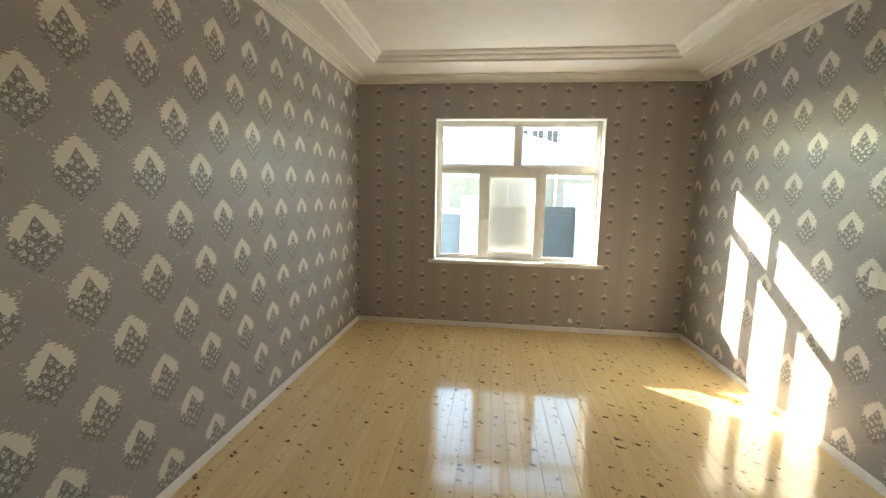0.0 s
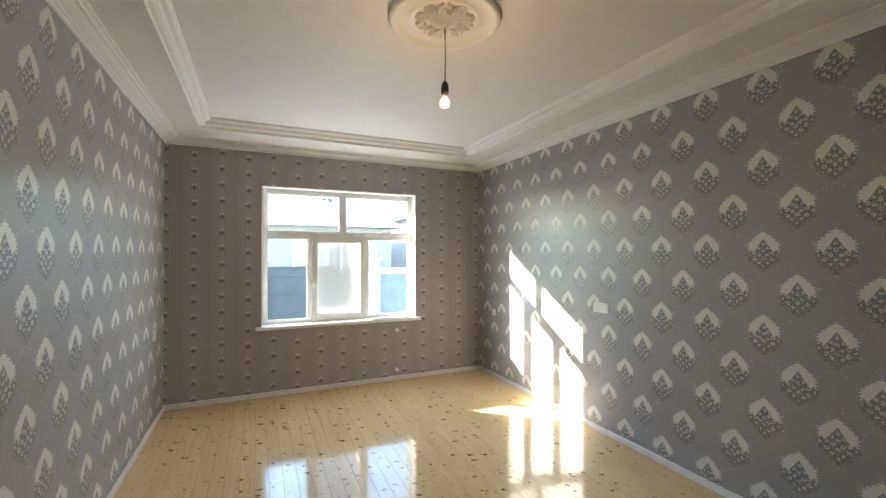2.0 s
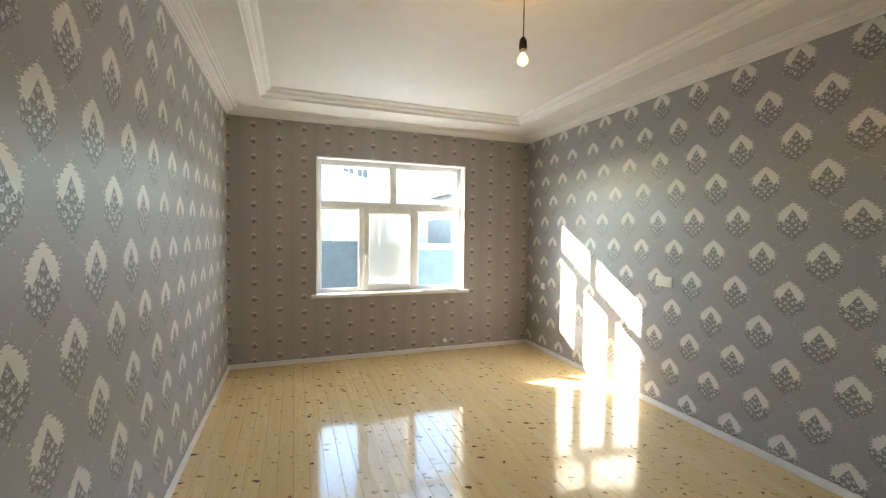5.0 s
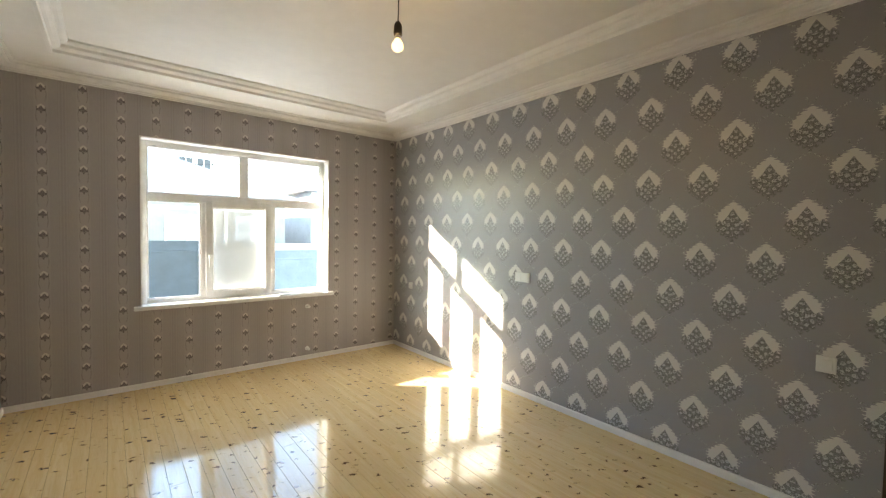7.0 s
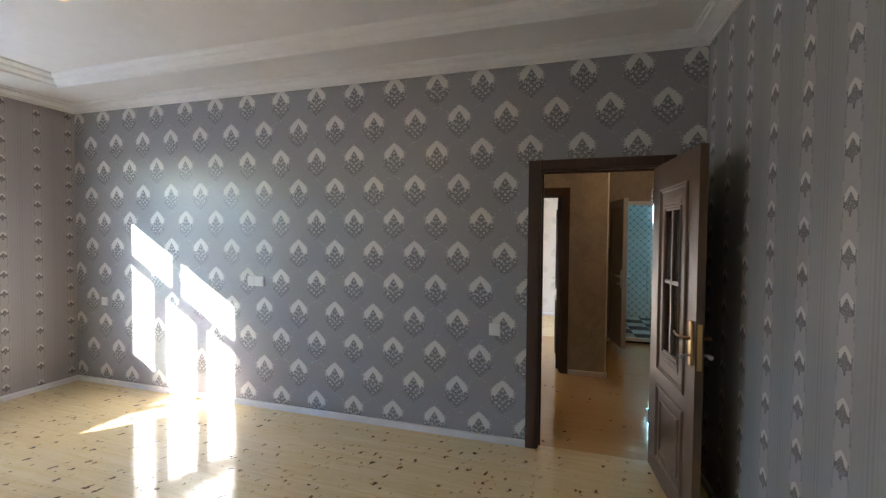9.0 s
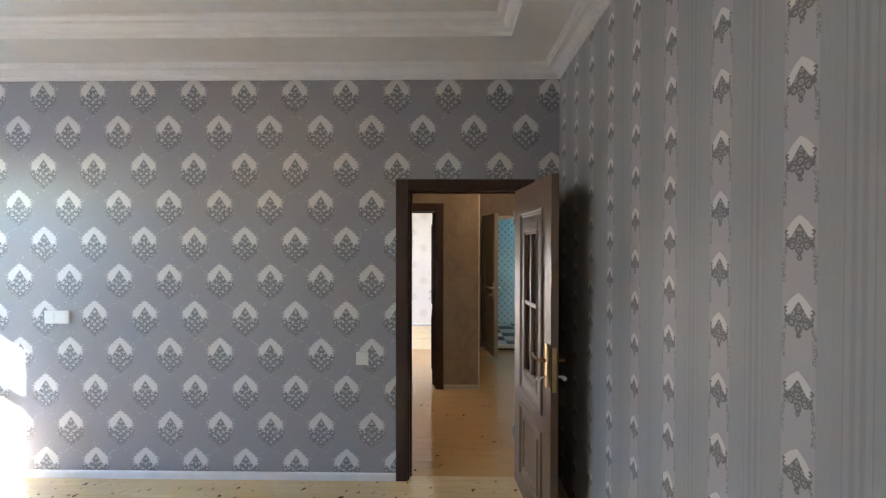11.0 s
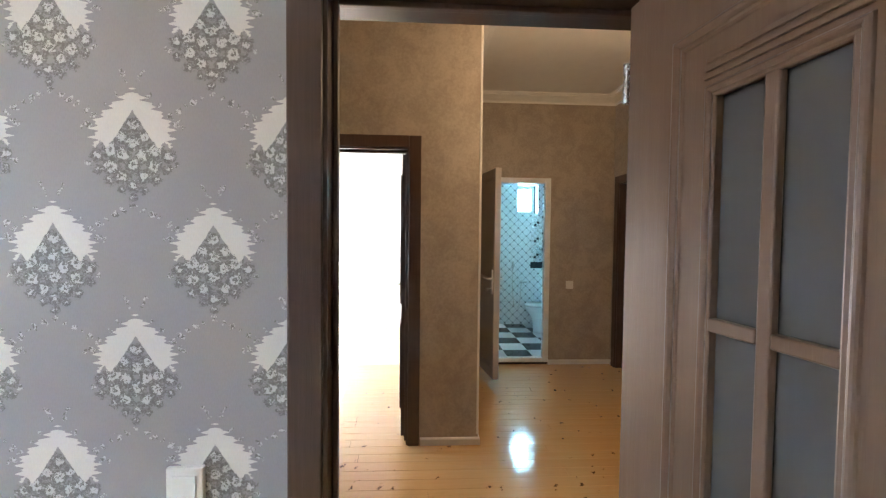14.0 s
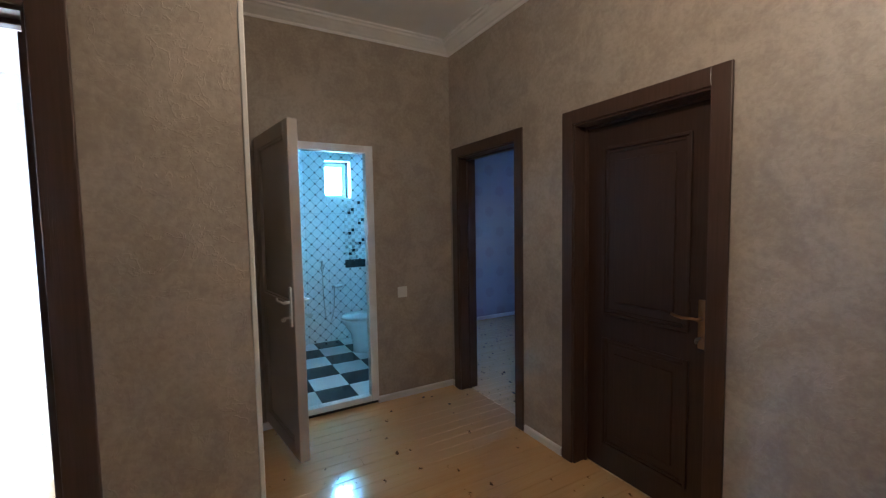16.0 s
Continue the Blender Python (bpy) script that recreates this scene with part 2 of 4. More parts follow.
def pine(name, few=0.3, amber=0.0):
    """Varnished knotty pine, boards along y, each with its own tone."""
    k = Mat(name, 0.16)
    x, y, z = k.place()
    r = k.rand()
    off = r * 37.0
    warp = k.noise(k.vec(x * 3.0, y * 0.7 + off, 0.0), 2.0, 2)
    ring = k.noise(k.vec(x * 26.0 + warp * 3.0, y * 0.9 + off, off), 1.6, 3, 0.6)
    fibre = k.noise(k.vec(x * 170.0, y * 5.0, off), 2.0, 2)
    wob = (k.noise(k.vec(x, y, 0.0), 70, 2) - 0.5) * 0.8 + (k.noise(k.vec(x, y, 5.0), 24, 2) - 0.5) * 1.6
    d, c1, c2 = k.cells(k.vec(x * 0.85 + wob * 0.045, y * 1.2 - wob * 0.05 + r * 11.0, off), 10.5, "F1", "Both")
    size = c1 * c1 * 0.14 + 0.04
    knot = (size - d).soft(0.0, 0.035) * c2.more(few)
    halo = (size + 0.12 - d).soft(0.0, 0.15) * c2.more(few)
    streak = k.noise(k.vec(x * 55.0, y * 2.2 + off, 4.0), 1.0, 2).soft(0.68, 0.8)
    col = k.mix(ring.soft(0.3, 0.75), (0.90, 0.71, 0.40), (0.82, 0.59, 0.29))
    col = k.mix((r * 0.55), col, (0.80, 0.58, 0.30))
    col = k.mix(fibre.soft(0.45, 0.8) * 0.22, col, (0.48, 0.27, 0.09))
    col = k.mix(streak * 0.3, col, (0.36, 0.18, 0.06))
    col = k.mix(amber, col, (0.55, 0.27, 0.075))
    col = k.mix(halo * 0.42, col, (0.50, 0.26, 0.08))
    col = k.mix(knot * 0.93, col, (0.085, 0.038, 0.013))
    k.set("Base Color", col)
    k.set("Roughness", fibre * 0.04 + k.noise(k.vec(x, y, 0.0), 5, 3) * 0.08 + (0.09 if amber == 0 else 0.03))
    k.set("Coat Weight", 0.5).set("Coat Roughness", 0.045 if amber == 0 else 0.02)
    wave = k.noise(k.vec(x * 9.0, y * 1.2 + off, 0.0), 1.0, 2)
    k.bump(wave * 1.0 + fibre * 0.05 + knot * 0.12, 0.0016, 0.6 if amber == 0 else 0.5)
    return k.m


def dark_wood(name, a=(0.075, 0.036, 0.022), b=(0.036, 0.017, 0.011), axis=2):
    k = Mat(name, 0.38)
    xyz = k.place()
    s = [xyz[i] * (2.5 if i == axis else 60.0) for i in range(3)]
    g = k.noise(k.vec(*s), 1.6, 4, 0.6, 0.6)
    p = k.noise(k.vec(*[xyz[i] * (20.0 if i == axis else 400.0) for i in range(3)]), 1.0, 2)
    k.set("Base Color", k.mix(g.soft(0.12, 0.88), a, b))
    k.set("Roughness", g * 0.15 + 0.28)
    k.bump(g * 0.4 + p.soft(0.5, 0.8) * 0.4, 0.0004)
    return k.m


def plaster_paper(name, a, b):
    """Embossed beige paper with a torn-plaster relief."""
    k = Mat(name, 0.42)
    x, y, z = k.place()
    p = k.vec(x, y, z)
    n = k.noise(p, 5, 5, 0.62, 0.8)
    f = k.noise(p, 48, 4, 0.6, 0.4)
    c = k.noise(k.vec(x + n * 0.25, y + n * 0.25, z), 7.5, 3, 0.55)
    crack = (0.02 - (c - 0.5).abs()).soft(0.0, 0.02)
    k.set("Base Color", k.mix((n * 0.6 + f * 0.4).soft(0.35, 0.65), a, b))
    k.set("Roughness", f * 0.25 + 0.3 - crack * 0.1)
    k.bump(n * 0.6 + f * 0.4 + crack * 0.16, 0.004, 0.8)
    return k.m


def bath_tile(name):
    k = Mat(name, 0.18)
    xyz = k.place()
    y, z = xyz[1] + xyz[0] * 1.0, xyz[2]
    s, d = (y + z).fold(0.13), (y - z).fold(0.13)
    n = k.noise(k.vec(*xyz), 30, 3)
    line = (0.0045 - (s.abs()).min(d.abs())).soft(-0.002, 0.002)
    dot = (0.016 - (s.abs()).max(d.abs())).soft(0, 0.004)
    joint = (0.002 - (z.fold(0.40).abs()).min(y.fold(0.26).abs())).soft(-0.0005, 0.0005)
    col = k.mix(n.soft(0.3, 0.7), (0.78, 0.81, 0.82), (0.88, 0.90, 0.90))
    col = k.mix(line * 0.65, col, (0.30, 0.33, 0.34))
    col = k.mix(dot, col, (0.10, 0.11, 0.12))
    col = k.mix(joint * 0.5, col, (0.45, 0.45, 0.45))
    k.set("Base Color", col)
    k.bump(1.0 - joint - line * 0.2, 0.001)
    return k.m


def glow(name, color, strength):
    m = bpy.data.materials.new(name)
    m.use_nodes = True
    b = m.node_tree.nodes["Principled BSDF"]
    b.inputs["Base Color"].default_value = (*color, 1)
    b.inputs["Emission Color"].default_value = (*color, 1)
    b.inputs["Emission Strength"].default_value = strength
    return m


def glass(name, tint=(0.97, 0.99, 0.985), rough=0.0):
    k = Mat(name, rough)
    k.set("Base Color", tint).set("Transmission Weight", 1.0).set("IOR", 1.02 if rough == 0 else 1.3)
    return k.m


GROUND, CROWN, DARK, PALE = (0.352, 0.346, 0.358), (0.74, 0.73, 0.69), (0.165, 0.170, 0.157), (0.66, 0.67, 0.67)
M_EAST = damask("damask_paper_east", 1, 0.92, 1.7675, 0.36, 0.525, GROUND, CROWN, DARK, PALE)
M_WEST = damask("damask_paper_west", 1, 1.913, 1.757, 0.348, 0.514, GROUND, CROWN, DARK, PALE)
M_NORTH = striped("striped_paper_north", 0, -0.91, 2.395, 0.268, 0.178, (0.42, 0.388, 0.385), (0.66, 0.63, 0.59), (0.12, 0.105, 0.10), (0.445, 0.415, 0.41), 0.14, 0.25, 0.74)
M_SOUTH = striped("striped_paper_south", 0, 0.92, 1.972, 0.266, 0.1725, (0.385, 0.392, 0.39), (0.74, 0.72, 0.68), (0.16, 0.155, 0.145), (0.49, 0.475, 0.47), 0.24, 0.5, 0.94)
M_WHITE = plain("white_ceiling_paint", (0.85, 0.84, 0.82), 0.6, vary=0.03, relief=0.0004)
M_MOULD = plain("white_moulding_paint", (0.87, 0.865, 0.85), 0.45, vary=0.04)
M_BASE = plain("white_skirting_plastic", (0.80, 0.79, 0.77), 0.35, vary=0.05)
M_PVC = plain("white_window_plastic", (0.82, 0.83, 0.83), 0.28, vary=0.03)
M_RENDER = plain("white_reveal_plaster", (0.82, 0.82, 0.81), 0.7, vary=0.04, relief=0.0005)
M_PINE = pine("varnished_pine")
M_PINE_HALL = pine("varnished_pine_clear", 0.8, 0.62)
M_JOINT = plain("dark_floor_joint", (0.13, 0.07, 0.03), 0.9)
M_WOOD = dark_wood("dark_brown_wood", (0.088, 0.051, 0.037), (0.058, 0.032, 0.023))
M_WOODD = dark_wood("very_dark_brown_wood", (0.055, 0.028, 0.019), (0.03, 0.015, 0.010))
M_LEAF = dark_wood("brown_door_wood", (0.160, 0.101, 0.067), (0.138, 0.085, 0.056))
M_BRASS = plain("worn_brass", (0.72, 0.50, 0.22), 0.3, 1.0, relief=0.0002)
M_STEEL = plain("brushed_steel", (0.62, 0.62, 0.6), 0.28, 1.0)
M_BRONZE = plain("dark_bronze", (0.42, 0.25, 0.13), 0.3, 1.0)
M_SWITCH = plain("white_switch_plastic", (0.80, 0.80, 0.76), 0.3, vary=0.03)
M_SLOT = plain("dark_slot", (0.03, 0.03, 0.03), 0.6)
M_BLACK = plain("black_cord", (0.02, 0.02, 0.02), 0.5)
M_HALL = plaster_paper("hall_plaster_paper", (0.46, 0.40, 0.335), (0.34, 0.29, 0.24))
M_ROSY = rosy("pale_rose_paper", 1, 1.55, 2.22, 0.42, 0.66, (0.80, 0.76, 0.72), (0.62, 0.52, 0.49), (0.44, 0.37, 0.35))
M_LILAC = rosy("lilac_flower_paper", 1, -3.75, 1.0, 0.40, 0.62, (0.40, 0.38, 0.46), (0.34, 0.24, 0.31), (0.22, 0.16, 0.22))
M_BLEAF = plain("grey_brown_door_plastic", (0.50, 0.46, 0.43), 0.35, vary=0.05)
M_TILE = bath_tile("white_diamond_tile")
M_TWHITE = plain("white_floor_tile", (0.80, 0.82, 0.83), 0.15, vary=0.06)
M_TBLACK = plain("black_marble_tile", (0.025, 0.03, 0.035), 0.15, vary=0.5, scale=14)
M_CERAMIC = plain("white_ceramic", (0.85, 0.86, 0.86), 0.08, vary=0.02)
M_GLASS = glass("window_glass")
M_DGLASS = Mat("smoked_frosted_glass", 0.25).set("Base Color", (0.16, 0.16, 0.16)).set("Transmission Weight", 0.35).m
M_BULB = glow("lit_bulb_glass", (1.0, 0.66, 0.32), 0.22)


def net(name):
    """Fly screen: fine pale threads with gaps."""
    m = bpy.data.materials.new(name)
    m.use_nodes = True
    b = m.node_tree.nodes["Principled BSDF"]
    b.inputs["Base Color"].default_value = (0.54, 0.55, 0.56, 1)
    b.inputs["Roughness"].default_value = 0.8
    b.inputs["Alpha"].default_value = 0.5
    return m


M_NET = net("fly_screen_net")

# ---------------------------------------------------------------- tools


def box(bm, x0, x1, y0, y1, z0, z1, bevel=0.0):
    vs = bmesh.ops.create_cube(bm, size=1.0, matrix=Matrix.Translation(((x0 + x1) / 2, (y0 + y1) / 2, (z0 + z1) / 2)) @ Matrix.Diagonal((abs(x1 - x0), abs(y1 - y0), abs(z1 - z0), 1)))["verts"]
    if bevel:
        es = list({e for v in vs for e in v.link_edges})
        bmesh.ops.bevel(bm, geom=es, offset=bevel, segments=2, affect="EDGES", profile=0.5)
    return bm


def boxes(*dims, bevel=0.0):
    bm = bmesh.new()
    for d in dims:
        box(bm, *d, bevel=bevel)
    return bm


def rod(bm, a, b, r, r2=None, n=16):
    a, b = Vector(a), Vector(b)
    m = Matrix.Translation((a + b) / 2) @ (b - a).to_track_quat("Z", "Y").to_matrix().to_4x4()
    bmesh.ops.create_cone(bm, cap_ends=True, segments=n, radius1=r, radius2=r if r2 is None else r2, depth=(b - a).length, matrix=m)
    return bm


def lathe(bm, prof, cx, cy, n=40):
    """Turns (radius, z) pairs round a vertical axis."""
    rings = [[bm.verts.new((cx + r * math.cos(2 * math.pi * i / n), cy + r * math.sin(2 * math.pi * i / n), z)) for i in range(n)] for r, z in prof]
    for a, b in zip(rings, rings[1:]):
        for i in range(n):
            bm.faces.new((a[i], a[(i + 1) % n], b[(i + 1) % n], b[i]))
    for ring in (rings[0], rings[-1]):
        bm.faces.new(ring)
    bmesh.ops.recalc_face_normals(bm, faces=bm.faces)
    return bm


def tube(bm, pts, r, n=10):
    """A round bar through the points."""
    pts = [Vector(p) for p in pts]
    rings = []
    for i, p in enumerate(pts):
        d = (pts[min(i + 1, len(pts) - 1)] - pts[max(i - 1, 0)]).normalized()
        q = d.to_track_quat("Z", "Y")
        rings.append([bm.verts.new(p + q @ Vector((r * math.cos(6.2832 * j / n), r * math.sin(6.2832 * j / n), 0))) for j in range(n)])
    for a, b in zip(rings, rings[1:]):
        for j in range(n):
            bm.faces.new((a[j], a[(j + 1) % n], b[(j + 1) % n], b[j]))
    bm.faces.new(rings[0]), bm.faces.new(rings[-1])
    bmesh.ops.recalc_face_normals(bm, faces=bm.faces)
    return bm


def mesh(name, bm, material, smooth=False):
    me = bpy.data.meshes.new(name)
    bm.to_mesh(me)
    bm.free()
    me.materials.append(material)
    if smooth:
        for p in me.polygons:
            p.use_smooth = True
    return me


def thing(name, bm, material, label, category, group="", kind="", smooth=False):
    return tagged(new(name, mesh(name, bm, material, smooth)), label, category, group, kind)


def part(name, bm, material, parent, label="", smooth=False):
    ob = new(name, mesh(name, bm, material, smooth))
    ob.parent = parent
    ob.matrix_parent_inverse = parent.matrix_world.inverted()
    if label:
        ob["label"] = label
    return ob


def empty(name, x, y, z, label, category, group="", kind=""):
    ob = new(name)
    ob.empty_display_size = 0.1
    ob.location = (x, y, z)
    bpy.context.view_layer.update()
    return tagged(ob, label, category, group, kind)


def setting(name, bm, material, label=""):
    return tagged(new(name, mesh(name, bm, material)), label, "", "", "structure")


def ring_sweep(bm, prof, x0, x1, y0, y1):
    """Runs a profile of (inset, z) round a rectangle, mitred at the corners."""
    loops = [[bm.verts.new(c) for c in ((x0 + i, y0 + i, z), (x1 - i, y0 + i, z), (x1 - i, y1 - i, z), (x0 + i, y1 - i, z))] for i, z in prof]
    for a, b in zip(loops, loops[1:]):
        for j in range(4):
            bm.faces.new((a[j], a[(j + 1) % 4], b[(j + 1) % 4], b[j]))
    bmesh.ops.recalc_face_normals(bm, faces=bm.faces)
    return bm


def wall_x(name, x0, x1, y0, y1, z1, holes, material, z0=-0.05):
    """A wall that lies along y, with holes (ya, yb, za, zb) through it."""
    bm = bmesh.new()
    at = y0
    for ya, yb, za, zb in sorted(holes):
        box(bm, x0, x1, at, ya, z0, z1)
        if za > z0:
            box(bm, x0, x1, ya, yb, z0, za)
        box(bm, x0, x1, ya, yb, zb, z1)
        at = yb
    box(bm, x0, x1, at, y1, z0, z1)
    return setting(name, bm, material)


def wall_y(name, y0, y1, x0, x1, z1, holes, material, z0=-0.05):
    """A wall that lies along x, with holes (xa, xb, za, zb) through it."""
    bm = bmesh.new()
    at = x0
    for xa, xb, za, zb in sorted(holes):
        box(bm, at, xa, y0, y1, z0, z1)
        if za > z0:
            box(bm, xa, xb, y0, y1, z0, za)
        box(bm, xa, xb, y0, y1, zb, z1)
        at = xb
    box(bm, at, x1, y0, y1, z0, z1)
    return setting(name, bm, material)


# ---------------------------------------------------------------- plan
X0, X1, Y0, Y1 = -1.715, 2.10, -0.575, 5.295
HX, DX, BX = 2.422, 3.94, 5.712          # hall: west face, bedroom wall, bathroom wall
HS, HC = -1.93, -0.155                   # hall: south face, inner corner
WIN = (-0.775, 1.125, 0.76, 2.415)       # living room window opening
D1 = (-0.335, 0.500)                     # door openings in the rough
D1H = (-0.445, 0.545)                   # the same opening on the hall side
D2 = (0.325, 1.165)
D3 = (4.785, 5.59)
D4 = (3.475, 4.275)
DB = (-1.195, -0.375)
TOP = 2.045
TOPH = 2.13                               # head of the first door on the hall side

FZ = -0.03                               # floor

# living room walls
wall_x("wall_east", X1, 2.20, Y0 - 0.02, Y1, 3.05, [(*D1, -0.05, TOP)], M_EAST)
wall_x("wall_west", X0 - 0.2, X0, Y0 - 0.02, Y1, 3.05, [], M_WEST)
wall_y("wall_north", Y1, Y1 + 0.10, X0 - 0.2, 2.2, 3.05, [WIN], M_NORTH)
wall_y("wall_north_core", Y1 + 0.10, Y1 + 0.20, X0 - 0.2, 2.2, 3.3, [WIN], M_RENDER, z0=-1.0)
wall_y("wall_north_outer", Y1 + 0.20, Y1 + 0.36, X0 - 0.2, 2.2, 3.3, [(WIN[0] - 0.2, WIN[1] + 0.2, WIN[2] - 0.03, WIN[3] - 0.065)], M_RENDER, z0=-1.0)
wall_y("wall_south", Y0 - 0.15, Y0, X0 - 0.2, 2.2, 3.05, [], M_SOUTH)
# hall walls
wall_x("wall_hall_west", 2.20, HX, HS - 0.1, 2.3, 3.1, [(*D1H, -0.05, TOPH)], M_HALL)
wall_x("wall_hall_bedroom", DX, 4.01, HC, 2.3, 3.1, [(*D2, -0.05, TOP)], M_HALL)
wall_y("wall_hall_return", HC, HC + 0.07, 4.01, BX, 3.1, [], M_HALL)
wall_x("wall_hall_bathroom", BX, 5.78, HS, HC + 0.07, 3.1, [(*DB, -0.05, 2.055)], M_HALL)
wall_y("wall_hall_south", HS - 0.1, HS, HX, 5.78, 3.1, [(*D4, -0.05, TOP), (*D3, -0.05, TOP)], M_HALL)
wall_y("wall_hall_north", 2.3, 2.4, 2.2, 4.01, 3.1, [], M_HALL)
# bedroom beyond the hall
BW = (4.65, 6.6, 0.8, 2.4)
wall_x("wall_bedroom_west", 4.01, 4.08, HC + 0.14, 3.5, 3.05, [(*D2, -0.05, TOP)], M_ROSY)
wall_y("wall_bedroom_south", HC + 0.07, HC + 0.14, 4.01, 7.7, 3.05, [], M_ROSY)
wall_x("wall_bedroom_east", 7.6, 7.75, HC + 0.14, 3.5, 3.05, [], M_ROSY)
wall_y("wall_bedroom_north", 3.5, 3.8, 4.01, 7.75, 3.05, [BW], M_ROSY)
# back room to the south
# unseen window hole, made up to let the fill light in
RW = (5.35, 5.85, 1.1, 1.9)
wall_y("wall_back_room_north", HS - 0.17, HS - 0.1, 2.5, 7.75, 3.05, [(*D4, -0.05, TOP), (*D3, -0.05, TOP)], M_LILAC)
wall_x("wall_back_room_east", 7.65, 7.8, -5.2, HS - 0.17, 3.05, [], M_LILAC)
wall_x("wall_back_room_west", 2.4, 2.5, -5.2, HS - 0.1, 3.05, [], M_LILAC)
wall_y("wall_back_room_south", -5.4, -5.2, 2.4, 7.8, 3.05, [RW], M_LILAC)
# bathroom
BATHW = (-1.56, -1.25, 1.79, 2.23)
wall_x("wall_bathroom_west", 5.78, 5.85, HS + 0.01, HC + 0.07, 3.0, [(*DB, -0.05, 2.055)], M_TILE)
wall_x("wall_bathroom_east", 7.5, 7.6, HS, HC + 0.07, 3.0, [BATHW], M_TILE)
wall_x("wall_bathroom_outer", 7.6, 7.8, HS, HC + 0.07, 3.0, [BATHW], M_TBLACK)
wall_y("wall_bathroom_south", HS - 0.1, HS, 5.78, 7.8, 3.0, [], M_TILE)
wall_y("wall_bathroom_north", HC - 0.03, HC + 0.07, 5.85, 7.5, 3.0, [], M_TILE)

# ceilings
ZS, ZT = 2.865, 2.94                    # soffit and tray
TX0, TX1, TY0, TY1 = -1.33, 1.61, -0.17, 4.72
bm = boxes((X0 - 0.2, TX0, Y0 - 0.1, Y1 + 0.1, ZS, 3.05), (TX1, 2.2, Y0 - 0.1, Y1 + 0.1, ZS, 3.05), (TX0, TX1, Y0 - 0.1, TY0, ZS, 3.05), (TX0, TX1, TY1, Y1 + 0.1, ZS, 3.05), (TX0, TX1, TY0, TY1, ZT, 3.05))
setting("ceiling", bm, M_WHITE)
COVE = [(0, 2.795), (0.016, 2.795), (0.016, 2.81), (0.03, 2.812), (0.032, 2.822), (0.05, 2.826), (0.07, 2.834), (0.085, 2.846), (0.09, 2.836), (0.108, 2.836), (0.11, 2.854), (0.13, 2.856), (0.132, ZS + 0.001)]
setting("cornice_trim", ring_sweep(bmesh.new(), COVE, X0, X1, Y0, Y1), M_MOULD)
TRAY = [(-0.022, ZS), (-0.022, ZS - 0.016), (0.004, ZS - 0.016), (0.008, ZS + 0.006), (0.03, ZS + 0.01), (0.05, ZS + 0.022), (0.056, ZS + 0.042), (0.08, ZS + 0.046), (0.098, ZS + 0.06), (0.1, ZT + 0.001)]
setting("tray_trim", ring_sweep(bmesh.new(), TRAY, TX0, TX1, TY0, TY1), M_MOULD)
setting("ceiling_hall", boxes((2.2, 5.78, HS - 0.1, 2.4, 3.005, 3.1)), M_WHITE)
HCOVE = [(0, 2.918), (0.01, 2.918), (0.014, 2.935), (0.03, 2.938), (0.045, 2.95), (0.07, 2.962), (0.085, 2.975), (0.105, 2.978), (0.11, 2.992), (0.13, 2.994), (0.132, 3.006)]


def strip_sweep(bm, prof, pts):
    """Runs a profile of (inset, z) along wall corners; inset to the left of the way."""
    rows = []
    for i, p in enumerate(pts):
        p = Vector(p)
        n = Vector((0, 0))
        for a, b in ((i - 1, i), (i, i + 1)):
            if 0 <= a and b < len(pts):
                d = (Vector(pts[b]) - Vector(pts[a])).normalized()
                n += Vector((-d.y, d.x))
        rows.append([bm.verts.new((p.x + n.x * k, p.y + n.y * k, z)) for k, z in prof])
    for a, b in zip(rows, rows[1:]):
        for j in range(len(prof) - 1):
            bm.faces.new((a[j], a[j + 1], b[j + 1], b[j]))
    bmesh.ops.recalc_face_normals(bm, faces=bm.faces)
    return bm


setting("cornice_hall_trim", strip_sweep(bmesh.new(), HCOVE, [(HX, 2.3), (HX, HS), (BX, HS), (BX, HC), (DX, HC), (DX, 2.3)]), M_MOULD)
setting("ceiling_bedroom", boxes((4.01, 7.75, HC + 0.07, 3.8, 2.85, 3.05)), M_WHITE)
setting("ceiling_back_room", boxes((2.4, 7.8, -5.4, HS - 0.1, 2.85, 3.05)), M_WHITE)
setting("ceiling_bathroom", boxes((5.78, 7.8, HS - 0.1, HC + 0.07, 2.6, 3.0)), M_WHITE)

# skirting
SK = [(0.0, FZ), (0.014, FZ), (0.014, FZ + 0.042), (0.009, FZ + 0.05), (0.0, FZ + 0.053)]


def skirting(name, *runs):
    bm = bmesh.new()
    for run in runs:
        strip_sweep(bm, SK, run)
    return setting(name, bm, M_BASE)


skirting("baseboard", [(X1, 0.567), (X1, Y1), (X0, Y1), (X0, Y0), (X1, Y0), (X1, -0.405)])
skirting("baseboard_hall", [(HX, 2.3), (HX, 0.614)], [(HX, -0.514), (HX, HS), (3.394, HS)], [(4.35, HS), (4.705, HS)], [(5.66, HS), (BX, HS), (BX, -1.2)], [(BX, -0.38), (BX, HC), (DX, HC), (DX, 0.25)], [(DX, 1.24), (DX, 2.3), (HX, 2.3)])
skirting("baseboard_bedroom", [(7.6, HC + 0.14), (7.6, 3.5)], [(7.6, 3.5), (4.08, 3.5)], [(4.8, HC + 0.14), (7.6, HC + 0.14)])
skirting("baseboard_back_room", [(7.65, -5.2), (7.65, HS - 0.17)])

# hall corner bead
setting("corner_trim", boxes((DX - 0.004, DX + 0.012, HC - 0.004, HC + 0.012, 0.04, 2.92), bevel=0.003), M_BASE)

# ---------------------------------------------------------------- window of the living room


